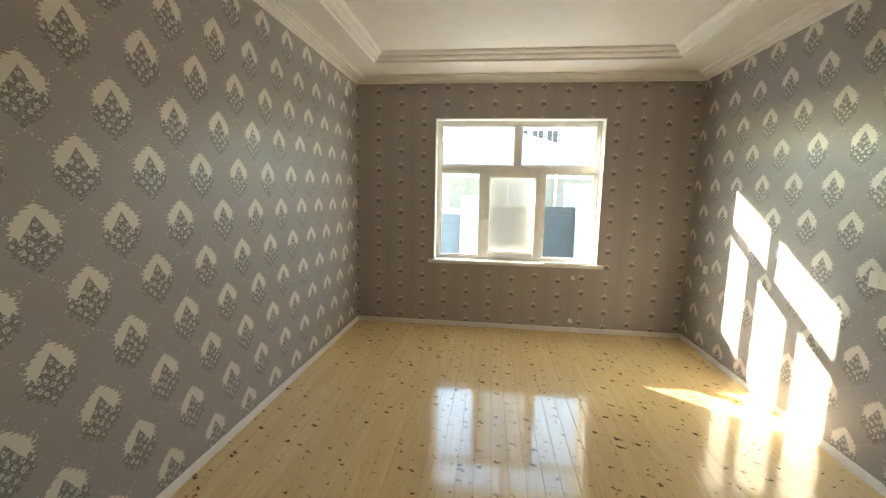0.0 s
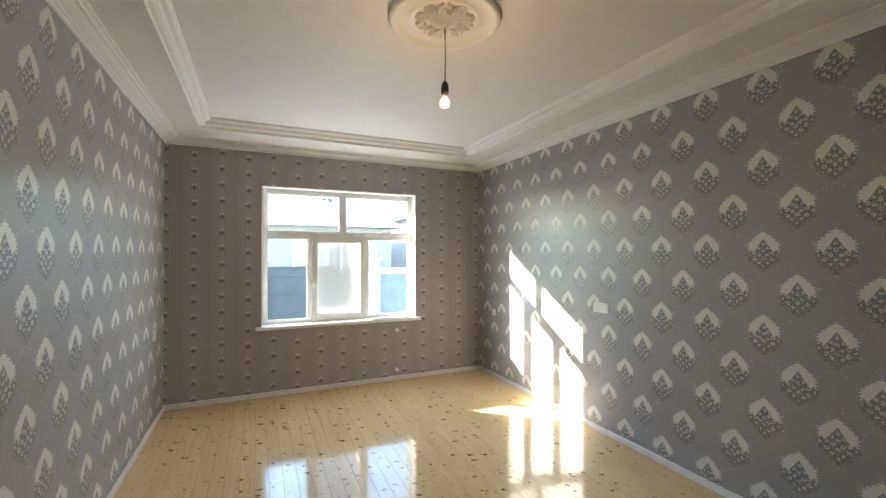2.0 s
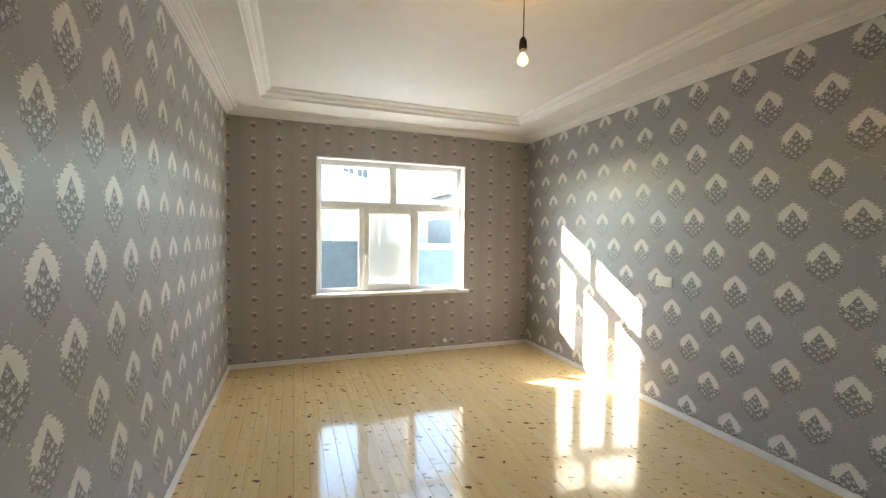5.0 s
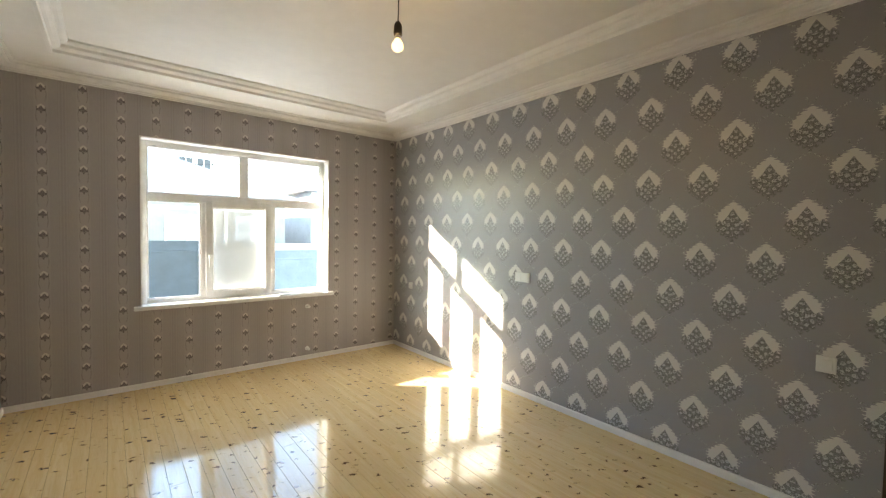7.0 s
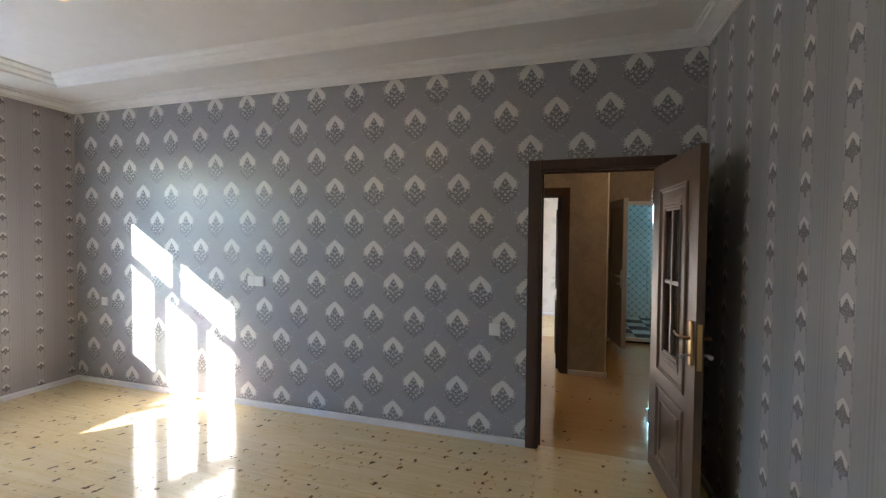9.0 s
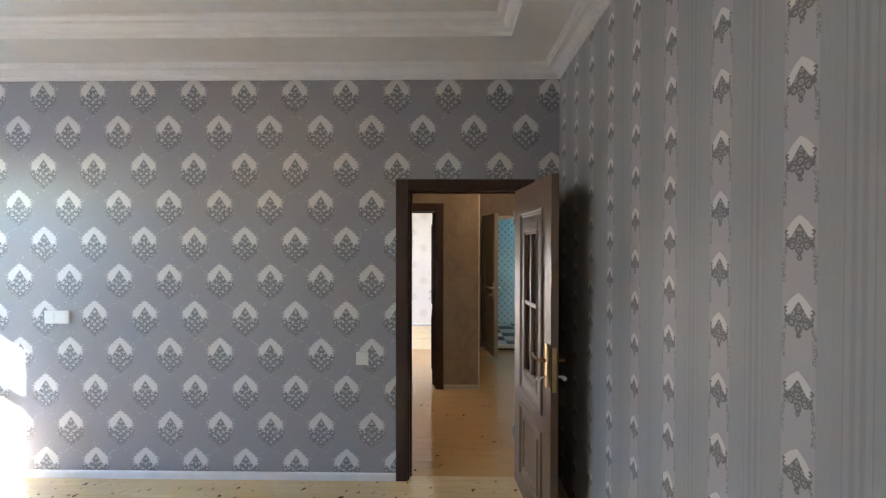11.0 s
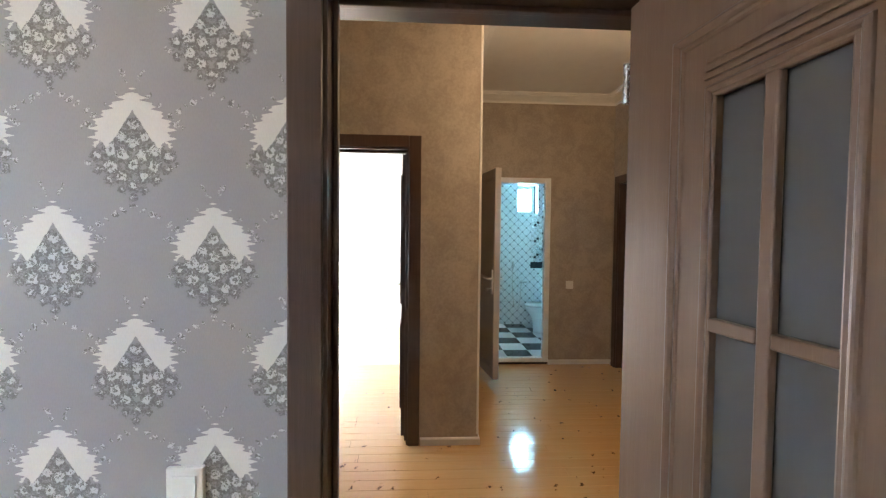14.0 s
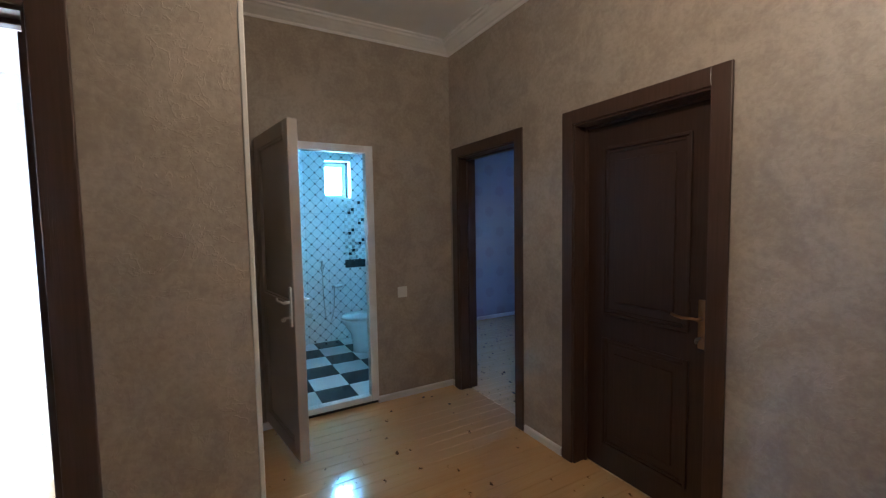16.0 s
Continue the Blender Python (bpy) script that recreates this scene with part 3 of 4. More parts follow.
def window_unit(name, x0, x1, y, z0, z1, label):
    """Plastic window: two top lights over fixed, opening and fixed lights. y: its inner face."""
    w = empty(name, (x0 + x1) / 2, y, z0, label, "window", kind="structure")
    d = 0.065
    tz = z0 + 0.66 * (z1 - z0)
    def bar(nm, a, b, c, e, y0=y, y1=y + d, bev=0.006):
        return part(nm, boxes((a, b, y0, y1, c, e), bevel=bev), M_PVC, w)
    bar("window_frame", x0, x0 + 0.06, z0, z1), bar("window_frame", x1 - 0.06, x1, z0, z1)
    bar("window_frame", x0 + 0.06, x1 - 0.06, z0, z0 + 0.055), bar("window_frame", x0 + 0.06, x1 - 0.06, z1 - 0.06, z1)
    bar("transom", x0 + 0.06, x1 - 0.06, tz - 0.035, tz + 0.035)
    mx = x0 + 0.502 * (x1 - x0)
    bar("mullion", mx - 0.035, mx + 0.035, tz + 0.035, z1 - 0.06)
    a, b = x0 + 0.295 * (x1 - x0), x0 + 0.66 * (x1 - x0)
    bar("mullion", a - 0.03, a + 0.03, z0 + 0.055, tz - 0.035)
    bar("mullion", b - 0.03, b + 0.03, z0 + 0.055, tz - 0.035)
    sash = part("sash", boxes((a + 0.012, a + 0.077, y - 0.018, y + 0.05, z0 + 0.04, tz - 0.018), (b - 0.077, b - 0.012, y - 0.018, y + 0.05, z0 + 0.04, tz - 0.018), (a + 0.077, b - 0.077, y - 0.018, y + 0.05, z0 + 0.04, z0 + 0.105), (a + 0.077, b - 0.077, y - 0.018, y + 0.05, tz - 0.083, tz - 0.018), bevel=0.005), M_PVC, w, "opening sash")
    net_part = part("insect_screen", boxes((a + 0.03, b - 0.03, y + 0.075, y + 0.0765, z0 + 0.06, tz - 0.03)), M_NET, w, "fine pale insect screen")
    net_part.visible_shadow = False
    hm = boxes((a + 0.034, a + 0.058, y - 0.026, y - 0.017, z0 + 0.44, z0 + 0.51), bevel=0.003)
    box(hm, a + 0.038, a + 0.054, y - 0.055, y - 0.026, z0 + 0.47, z0 + 0.486)
    box(hm, a + 0.036, a + 0.056, y - 0.062, y - 0.046, z0 + 0.37, z0 + 0.49, bevel=0.005)
    part("handle", hm, M_PVC, sash, "white lever handle")
    for (p, q, r, s) in ((x0 + 0.06, mx - 0.035, tz + 0.035, z1 - 0.06), (mx + 0.035, x1 - 0.06, tz + 0.035, z1 - 0.06), (x0 + 0.06, a - 0.03, z0 + 0.055, tz - 0.035), (a + 0.077, b - 0.077, z0 + 0.105, tz - 0.083), (b + 0.03, x1 - 0.06, z0 + 0.055, tz - 0.035)):
        g = part("pane", boxes((p - 0.005, q + 0.005, y + 0.03, y + 0.034, r - 0.005, s + 0.005)), M_GLASS, w, "clear glass pane")
        g.visible_shadow = False
        bm = bmesh.new()
        for bx in ((p, p + 0.014, r, s), (q - 0.014, q, r, s), (p + 0.014, q - 0.014, r, r + 0.014), (p + 0.014, q - 0.014, s - 0.014, s)):
            box(bm, bx[0], bx[1], y + 0.008, y + 0.028, bx[2], bx[3], bevel=0.003)
        part("glazing_bead", bm, M_PVC, w)
    return w


WY = Y1 + 0.135
window_unit("window_1", WIN[0], WIN[1], WY, WIN[2], WIN[3], "white plastic window with top lights and an opening sash")
wx0, wx1, wz0, wz1 = WIN
bm = boxes((wx0, wx0 + 0.012, Y1 - 0.004, WY, wz0 + 0.02, wz1 - 0.012), (wx1 - 0.012, wx1, Y1 - 0.004, WY, wz0 + 0.02, wz1 - 0.012), (wx0, wx1, Y1 - 0.004, WY, wz1 - 0.012, wz1))
setting("window_reveal_trim", bm, M_RENDER)
tagged(thing("window_sill", boxes((wx0 - 0.055, wx1 + 0.06, Y1 - 0.05, WY + 0.001, wz0 - 0.022, wz0 + 0.018), bevel=0.006), M_PVC, "white plastic window sill board under the window", "window sill"), kind="structure")
thing("spare_board", boxes((0.52, 1.05, Y1 - 0.035, Y1 + 0.0, wz0 + 0.018, wz0 + 0.034), bevel=0.003), M_PVC, "thin white plastic strip lying on the window sill", "board")

for nm, hole, y in (("window_2", BW, 3.66), ):
    window_unit(nm, hole[0], hole[1], y, hole[2], hole[3], "white plastic window of the bright bedroom")

# ---------------------------------------------------------------- doors


def casing_x(name, xf, sign, y0, y1, top, head=0.082):
    """Architrave round an opening in a wall along y; xf: the wall's face, sign: the way it stands proud."""
    wd, th = 0.082, 0.016
    bm = bmesh.new()
    xa, xb = sorted((xf, xf + sign * th))
    box(bm, xa, xb, y0 - wd + 0.015, y0 + 0.015, FZ, top + head - 0.015, bevel=0.004)
    box(bm, xa, xb, y1 - 0.015, y1 + wd - 0.015, FZ, top + head - 0.015, bevel=0.004)
    box(bm, xa, xb, y0 + 0.015, y1 - 0.015, top - 0.015, top + head - 0.015, bevel=0.004)
    return setting(name, bm, M_WOOD)


def casing_y(name, yf, sign, x0, x1, top):
    wd, th = 0.082, 0.016
    bm = bmesh.new()
    ya, yb = sorted((yf, yf + sign * th))
    box(bm, x0 - wd + 0.015, x0 + 0.015, ya, yb, FZ, top + wd - 0.015, bevel=0.004)
    box(bm, x1 - 0.015, x1 + wd - 0.015, ya, yb, FZ, top + wd - 0.015, bevel=0.004)
    box(bm, x0 + 0.015, x1 - 0.015, ya, yb, top - 0.015, top + wd - 0.015, bevel=0.004)
    return setting(name, bm, M_WOOD)


def jamb_x(name, x0, x1, y0, y1, top, stop):
    """Lining of an opening, with the stop at x = stop (x0, x1)."""
    bm = boxes((x0, x1, y0, y0 + 0.025, FZ, top), (x0, x1, y1 - 0.025, y1, FZ, top), (x0, x1, y0 + 0.025, y1 - 0.025, top - 0.025, top))
    a, b = stop
    box(bm, a, b, y0 + 0.025, y0 + 0.04, FZ, top - 0.025, bevel=0.003)
    box(bm, a, b, y1 - 0.04, y1 - 0.025, FZ, top - 0.025, bevel=0.003)
    box(bm, a, b, y0 + 0.04, y1 - 0.04, top - 0.04, top - 0.025, bevel=0.003)
    return setting(name, bm, M_WOOD)


def jamb_y(name, y0, y1, x0, x1, top, stop):
    bm = boxes((x0, x0 + 0.025, y0, y1, FZ, top), (x1 - 0.025, x1, y0, y1, FZ, top), (x0 + 0.025, x1 - 0.025, y0, y1, top - 0.025, top))
    a, b = stop
    box(bm, x0 + 0.025, x0 + 0.04, a, b, FZ, top - 0.025, bevel=0.003)
    box(bm, x1 - 0.04, x1 - 0.025, a, b, FZ, top - 0.025, bevel=0.003)
    box(bm, x0 + 0.04, x1 - 0.04, a, b, top - 0.04, top - 0.025, bevel=0.003)
    return setting(name, bm, M_WOOD)


casing_x("door_1_casing", X1, -1, *D1, TOP, 0.068)
casing_x("door_1_hall_casing", HX, 1, *D1H, TOPH)
jamb_x("door_1_lining", X1, 2.20, *D1, TOP, (X1 + 0.05, X1 + 0.07))
setting("door_1_hall_lining", boxes((2.20, HX, D1H[0], D1H[0] + 0.025, FZ, TOPH), (2.20, HX, D1H[1] - 0.025, D1H[1], FZ, TOPH), (2.20, HX, D1H[0] + 0.025, D1H[1] - 0.025, TOPH - 0.025, TOPH),
                                    (2.20, 2.204, D1H[0] + 0.025, D1[0], FZ, TOPH - 0.025), (2.20, 2.204, D1[1], D1H[1] - 0.025, FZ, TOPH - 0.025), (2.20, 2.204, D1[0], D1[1], TOP, TOPH - 0.025)), M_WOOD)
casing_x("door_2_casing", DX, -1, *D2, TOP)
casing_x("door_2_room_casing", 4.08, 1, *D2, TOP)
jamb_x("door_2_lining", DX, 4.08, *D2, TOP, (DX + 0.06, DX + 0.085))
casing_y("door_3_casing", HS, 1, *D3, TOP)
jamb_y("door_3_lining", HS - 0.17, HS, *D3, TOP, (HS - 0.10, HS - 0.08))
casing_y("door_4_casing", HS, 1, *D4, TOP)
jamb_y("door_4_lining", HS - 0.17, HS, *D4, TOP, (HS - 0.10, HS - 0.08))


def frame_mould(bm, x0, x1, z0, z1, y, sign, w=0.022, h=0.012):
    """A raised moulding round a rectangle on a leaf's face, with a stepped section."""
    for k, (i, t) in enumerate(((0.0, h), (w * 0.55, h * 0.5))):
        ww = w * 0.5
        ya, yb = sorted((y, y + sign * t))
        a, b, c, d = x0 + i, x1 - i, z0 + i, z1 - i
        box(bm, a, a + ww, ya, yb, c, d, bevel=0.003)
        box(bm, b - ww, b, ya, yb, c, d, bevel=0.003)
        box(bm, a + ww, b - ww, ya, yb, c, c + ww, bevel=0.003)
        box(bm, a + ww, b - ww, ya, yb, d - ww, d, bevel=0.003)


def round_mould(bm, x0, x1, z0, z1, y, sign, w, h):
    """A rounded moulding with mitred corners round a rectangle on a leaf's face."""
    prof = [(0.0, 0.0), (0.06, 0.55), (0.16, 0.85), (0.3, 1.0), (0.44, 0.85), (0.54, 0.5), (0.6, 0.22), (0.7, 0.3), (0.82, 0.42), (0.93, 0.3), (1.0, 0.0)]
    rows = [[bm.verts.new((x, y + sign * h * q, z)) for x, z in ((x0 + w * p, z0 + w * p), (x1 - w * p, z0 + w * p), (x1 - w * p, z1 - w * p), (x0 + w * p, z1 - w * p))] for p, q in prof]
    faces = [bm.faces.new((r[i], r[(i + 1) % 4], t[(i + 1) % 4], t[i])) for r, t in zip(rows, rows[1:]) for i in range(4)]
    bmesh.ops.recalc_face_normals(bm, faces=faces)
    if sum(f.normal.y for f in faces) * sign < 0:
        bmesh.ops.reverse_faces(bm, faces=faces)


def lever(name, leaf, x, y, z, sign, toward, material=None):
    """Lever handle on a long plate, with a key in its cylinder. sign: the way out of the face; toward: along x."""
    mt = material or M_BRASS
    ya, yb = sorted((y, y + sign * 0.012))
    h = part(name, boxes((x - 0.018, x + 0.018, ya, yb, z - 0.145, z + 0.09), bevel=0.004), mt, leaf, "long handle plate")
    bm = rod(bmesh.new(), (x, y, z), (x, y + sign * 0.05, z), 0.0095)
    pts = [(x, y + sign * 0.045, z), (x + toward * 0.03, y + sign * 0.052, z + 0.002), (x + toward * 0.07, y + sign * 0.05, z - 0.003), (x + toward * 0.105, y + sign * 0.05, z + 0.002), (x + toward * 0.125, y + sign * 0.046, z + 0.007)]
    tube(bm, pts, 0.0068)
    part("lever", bm, M_BRONZE if mt is M_BRASS else mt, h, "curved lever", smooth=True)
    bm = rod(bmesh.new(), (x, y, z - 0.09), (x, y + sign * 0.016, z - 0.09), 0.011)
    part("lock_cylinder", bm, mt, h)
    bm = boxes((x - 0.0015, x + 0.0015, min(y + sign * 0.014, y + sign * 0.05), max(y + sign * 0.014, y + sign * 0.05), z - 0.096, z - 0.084))
    rod(bm, (x - 0.002, y + sign * 0.05, z - 0.098), (x + 0.002, y + sign * 0.05, z - 0.098), 0.014)
    part("key", bm, M_STEEL, h, "steel key in the lock")
    return h


def glazed_leaf(name, w, top, label):
    """Built along -x from the hinge at the origin, its face to +y; glazed above, panelled below."""
    t = 0.04
    leaf = empty(name, 0, 0, 0, label, "door")
    gx0, gx1, gz0, gz1 = -0.515, -0.280, 0.84, 1.71
    bm = boxes((-w, gx0, -t, 0, FZ + 0.008, top), (gx1, 0, -t, 0, FZ + 0.008, top), (gx0, gx1, -t, 0, FZ + 0.008, gz0), (gx0, gx1, -t, 0, gz1, top))
    bmesh.ops.remove_doubles(bm, verts=bm.verts, dist=0.0001)
    part("slab", bm, M_LEAF, leaf)
    for sg, yy in ((1, 0.0), (-1, -t)):
        bm = bmesh.new()
        round_mould(bm, -0.628, -0.165, 0.68, 1.855, yy, sg, 0.034, 0.011)
        round_mould(bm, gx0 - 0.022, gx1 + 0.022, gz0 - 0.022, gz1 + 0.022, yy, sg, 0.026, 0.009)
        for i in range(3):
            ya, yb = sorted((yy, yy + sg * (0.008 - 0.002 * i)))
            for zz in (gz1 + 0.032 + 0.016 * i, gz0 - 0.042 - 0.016 * i):
                box(bm, gx0 - 0.022, gx1 + 0.022, ya, yb, zz, zz + 0.011, bevel=0.0022)
        part("glazing_moulding", bm, M_LEAF, leaf)
        bm = bmesh.new()
        round_mould(bm, -0.628, -0.165, 0.1, 0.59, yy, sg, 0.034, 0.011)
        round_mould(bm, -0.555, -0.24, 0.175, 0.515, yy, sg, 0.024, 0.008)
        part("panel_moulding", bm, M_LEAF, leaf)
        cx = (gx0 + gx1) / 2
        cz = (gz0 + gz1) / 2
        ya, yb = sorted((yy - sg * 0.014, yy + sg * 0.004))
        part("glazing_bar", boxes((cx - 0.013, cx + 0.013, ya, yb, gz0, gz1), bevel=0.004), M_LEAF, leaf)
        part("glazing_bar", boxes((gx0, cx - 0.013, ya, yb, cz - 0.013, cz + 0.013), (cx + 0.013, gx1, ya, yb, cz - 0.013, cz + 0.013), bevel=0.004), M_LEAF, leaf)
    cx, cz = (gx0 + gx1) / 2, (gz0 + gz1) / 2
    for a, b in ((gx0, cx), (cx, gx1)):
        for c, d in ((gz0, cz), (cz, gz1)):
            part("pane", boxes((a + 0.001, b - 0.001, -t / 2 - 0.003, -t / 2 + 0.003, c + 0.001, d - 0.001)), M_DGLASS, leaf, "smoked glass pane")
    lever("door_handle", leaf, -w + 0.045, 0.0, 1.02, 1, 1)
    lever("door_handle", leaf, -w + 0.045, -t, 1.02, -1, 1)
    part("lock_plate", boxes((-w - 0.002, -w + 0.004, -t + 0.008, -0.008, 0.86, 1.10), bevel=0.0015), M_BRASS, leaf, "brass lock face plate")
    part("latch", boxes((-w - 0.012, -w, -t + 0.014, -0.014, 1.03, 1.055), bevel=0.003), M_BRASS, leaf)
    for z in (0.25, 1.78):
        part("hinge", rod(bmesh.new(), (0.004, 0.006, z), (0.004, 0.006, z + 0.1), 0.008), M_STEEL, leaf)
    return leaf


def panel_leaf(name, w, top, label, wood, metal):
    """A dark leaf with two raised panels, along -x from the hinge, face to +y."""
    t = 0.04
    leaf = empty(name, 0, 0, 0, label, "door")
    part("slab", boxes((-w, 0, -t, 0, FZ + 0.008, top), bevel=0.002), wood, leaf)
    for sg, yy in ((1, 0.0), (-1, -t)):
        for c, d in ((0.13, 0.78), (0.92, 1.88)):
            bm = bmesh.new()
            frame_mould(bm, -w + 0.12, -0.12, c, d, yy, sg, 0.034, 0.014)
            ya, yb = sorted((yy, yy + sg * 0.008))
            box(bm, -w + 0.2, -0.2, ya, yb, c + 0.08, d - 0.08, bevel=0.0035)
            part("raised_panel", bm, wood, leaf)
        lever("door_handle", leaf, -w + 0.06, yy, 1.0, sg, 1, metal)
    part("lock_plate", boxes((-w - 0.002, -w + 0.004, -t + 0.008, -0.008, 0.84, 1.08), bevel=0.0015), metal, leaf)
    for z in (0.22, 1.75):
        part("hinge", rod(bmesh.new(), (0.004, 0.006, z), (0.004, 0.006, z + 0.1), 0.009), M_STEEL, leaf, "steel hinge")
    return leaf


leaf1 = glazed_leaf("door_leaf", 0.765, 2.018, "brown wooden glazed door standing open against the striped wall")
leaf1.matrix_world = pose(X1 + 0.040, -0.274, 0, 0, 0, 5.2)
leaf2 = panel_leaf("door_leaf", 0.78, 2.01, "dark brown panelled door open into the bright bedroom", M_WOOD, M_STEEL)
leaf2.matrix_world = pose(4.06, 0.352, 0, 0, 0, 181.5)
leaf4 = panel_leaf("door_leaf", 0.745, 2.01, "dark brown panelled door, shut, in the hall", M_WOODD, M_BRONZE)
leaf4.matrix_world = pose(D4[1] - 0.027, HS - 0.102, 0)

# bathroom door: white plastic frame and leaf
bm = bmesh.new()
for a, b, c, d in ((DB[0] - 0.005, DB[0] + 0.06, 0, 2.09), (DB[1] - 0.06, DB[1] + 0.005, 0, 2.09), (DB[0] + 0.06, DB[1] - 0.06, 2.03, 2.09), (DB[0] + 0.06, DB[1] - 0.06, 0.0, 0.05)):
    box(bm, BX - 0.02, BX + 0.05, a, b, c, d, bevel=0.005)
setting("door_5_frame", bm, M_PVC)
leaf5 = empty("bathroom_door_leaf", 0, 0, 0, "grey-brown plastic bathroom door with two panels, standing open", "door")
bw, bt = 0.715, 0.06
part("slab", boxes((-bw, -bw + 0.09, -bt, 0, 0.055, 2.08), (-0.09, 0, -bt, 0, 0.055, 2.08), (-bw + 0.09, -0.09, -bt, 0, 0.055, 0.15), (-bw + 0.09, -0.09, -bt, 0, 1.99, 2.08), (-bw + 0.09, -0.09, -bt, 0, 0.92, 1.01), bevel=0.005), M_BLEAF, leaf5)
for c, d in ((0.15, 0.92), (1.01, 1.99)):
    part("panel", boxes((-bw + 0.085, -0.085, -bt + 0.018, -0.018, c - 0.005, d + 0.005)), M_BLEAF, leaf5)
    for yy in (-bt + 0.006, -0.02):
        part("panel_bead", boxes((-bw + 0.09, -bw + 0.104, yy, yy + 0.014, c, d), (-0.104, -0.09, yy, yy + 0.014, c, d), (-bw + 0.104, -0.104, yy, yy + 0.014, c, c + 0.014), (-bw + 0.104, -0.104, yy, yy + 0.014, d - 0.014, d), bevel=0.003), M_BLEAF, leaf5)
lever("door_handle", leaf5, -bw + 0.045, 0.0, 1.02, 1, 1, M_PVC)
lever("door_handle", leaf5, -bw + 0.045, -bt, 1.02, -1, 1, M_PVC)
for z in (0.3, 1.7):
    part("hinge", rod(bmesh.new(), (0.006, -bt - 0.008, z), (0.006, -bt - 0.008, z + 0.1), 0.01), M_PVC, leaf5)
leaf5.matrix_world = pose(BX - 0.03, -0.325, 0, 0, 0, 9.1)

# ---------------------------------------------------------------- sockets, switches, stubs


def plate_x(name, xf, sign, y, z, w, h, label, kind):
    """A wall plate on a wall along y: frame, rocker or socket insets."""
    p = empty(name, xf, y, z, label, "switch" if "switch" in name else "socket")
    xa, xb = sorted((xf, xf + sign * 0.014))
    part("plate", boxes((xa, xb, y - w / 2, y + w / 2, z - h / 2, z + h / 2), bevel=0.003), M_SWITCH, p)
    n = 2 if w > h * 1.4 else 1
    for i in range(n):
        c = y + (i - (n - 1) / 2) * (w / n)
        xc, xd = sorted((xf + sign * 0.013, xf + sign * 0.019))
        if kind == "switch":
            part("rocker", boxes((xc, xd, c - 0.028, c + 0.028, z - 0.028, z + 0.028), bevel=0.0022), M_SWITCH, p)
        else:
            part("inset", boxes((xc, xd - 0.002, c - 0.03, c + 0.03, z - 0.03, z + 0.03), bevel=0.001), M_SWITCH, p)
            bm = bmesh.new()
            for dy in (-0.0095, 0.0095):
                rod(bm, (xf + sign * 0.0165, c + dy, z), (xf + sign * 0.0178, c + dy, z), 0.0032, n=10)
            part("contact_hole", bm, M_SLOT, p)
    return p


plate_x("wall_socket", X1, -1, 2.985, 1.122, 0.175, 0.092, "white double wall socket on damask paper", "socket")
plate_x("light_switch", X1, -1, 0.805, 0.838, 0.086, 0.092, "white light switch beside the dark door casing", "switch")
plate_x("wall_socket", X1, -1, 4.88, 0.838, 0.082, 0.085, "white single wall socket near the window corner", "socket")
plate_x("wall_socket", X0, 1, 4.80, 0.84, 0.082, 0.085, "white single wall socket on damask paper", "socket")
plate_x("junction_box", X0, 1, 4.94, 2.63, 0.08, 0.085, "white junction box cover high on the wall", "switch")
plate_x("light_switch", BX, -1, -1.437, 0.885, 0.083, 0.09, "white light switch beside the bathroom door", "switch")
for z in (0.62, 0.105):
    bm = rod(bmesh.new(), (0.86, Y1 + 0.002, z), (0.86, Y1 - 0.045, z), 0.013)
    rod(bm, (0.86, Y1 + 0.001, z), (0.86, Y1 - 0.006, z), 0.026)
    rod(bm, (0.86, Y1 - 0.045, z), (0.86, Y1 - 0.06, z), 0.017)
    thing("pipe_stub", bm, M_PVC, "capped white radiator pipe stub on the wall", "pipe", "radiator pipe stubs", smooth=False)

# ---------------------------------------------------------------- ceiling rose and hanging bulbs


def rose(cx, cy, z):
    """Plaster rose: stepped rim, a wreath of leaves and a boss."""
    r = empty("ceiling_rose", cx, cy, z, "round white plaster ceiling rose with a leaf wreath", "ceiling rose")
    prof = [(0.31, z + 0.002), (0.31, z - 0.022), (0.298, z - 0.036), (0.28, z - 0.03), (0.268, z - 0.012), (0.22, z - 0.010), (0.205, z - 0.014), (0.195, z - 0.02), (0.18, z - 0.02), (0.17, z - 0.012), (0.075, z - 0.014), (0.068, z - 0.026), (0.05, z - 0.034), (0.03, z - 0.04), (0.02, z - 0.055), (0.0015, z - 0.056)]
    part("disc", lathe(bmesh.new(), prof, cx, cy, 64), M_MOULD, r, smooth=True)
    random.seed(4)
    leaf = bmesh.new()
    bmesh.ops.create_icosphere(leaf, subdivisions=2, radius=1.0)
    lm = mesh("leaf", leaf, M_MOULD, True)
    for i in range(40):
        a = 2 * math.pi * i / 20 + (0.1 if i >= 20 else 0)
        rad = 0.105 if i < 20 else 0.145
        ob = new("leaf", lm)
        ob.parent = r
        ob.matrix_basis = Matrix.Translation((rad * math.cos(a), rad * math.sin(a), -0.016)) @ Euler((random.uniform(-0.3, 0.3), random.uniform(-0.3, 0.3), a + (0.6 if i % 2 else -0.6))).to_matrix().to_4x4() @ Matrix.Diagonal((0.03, 0.012, 0.019, 1))
    return r


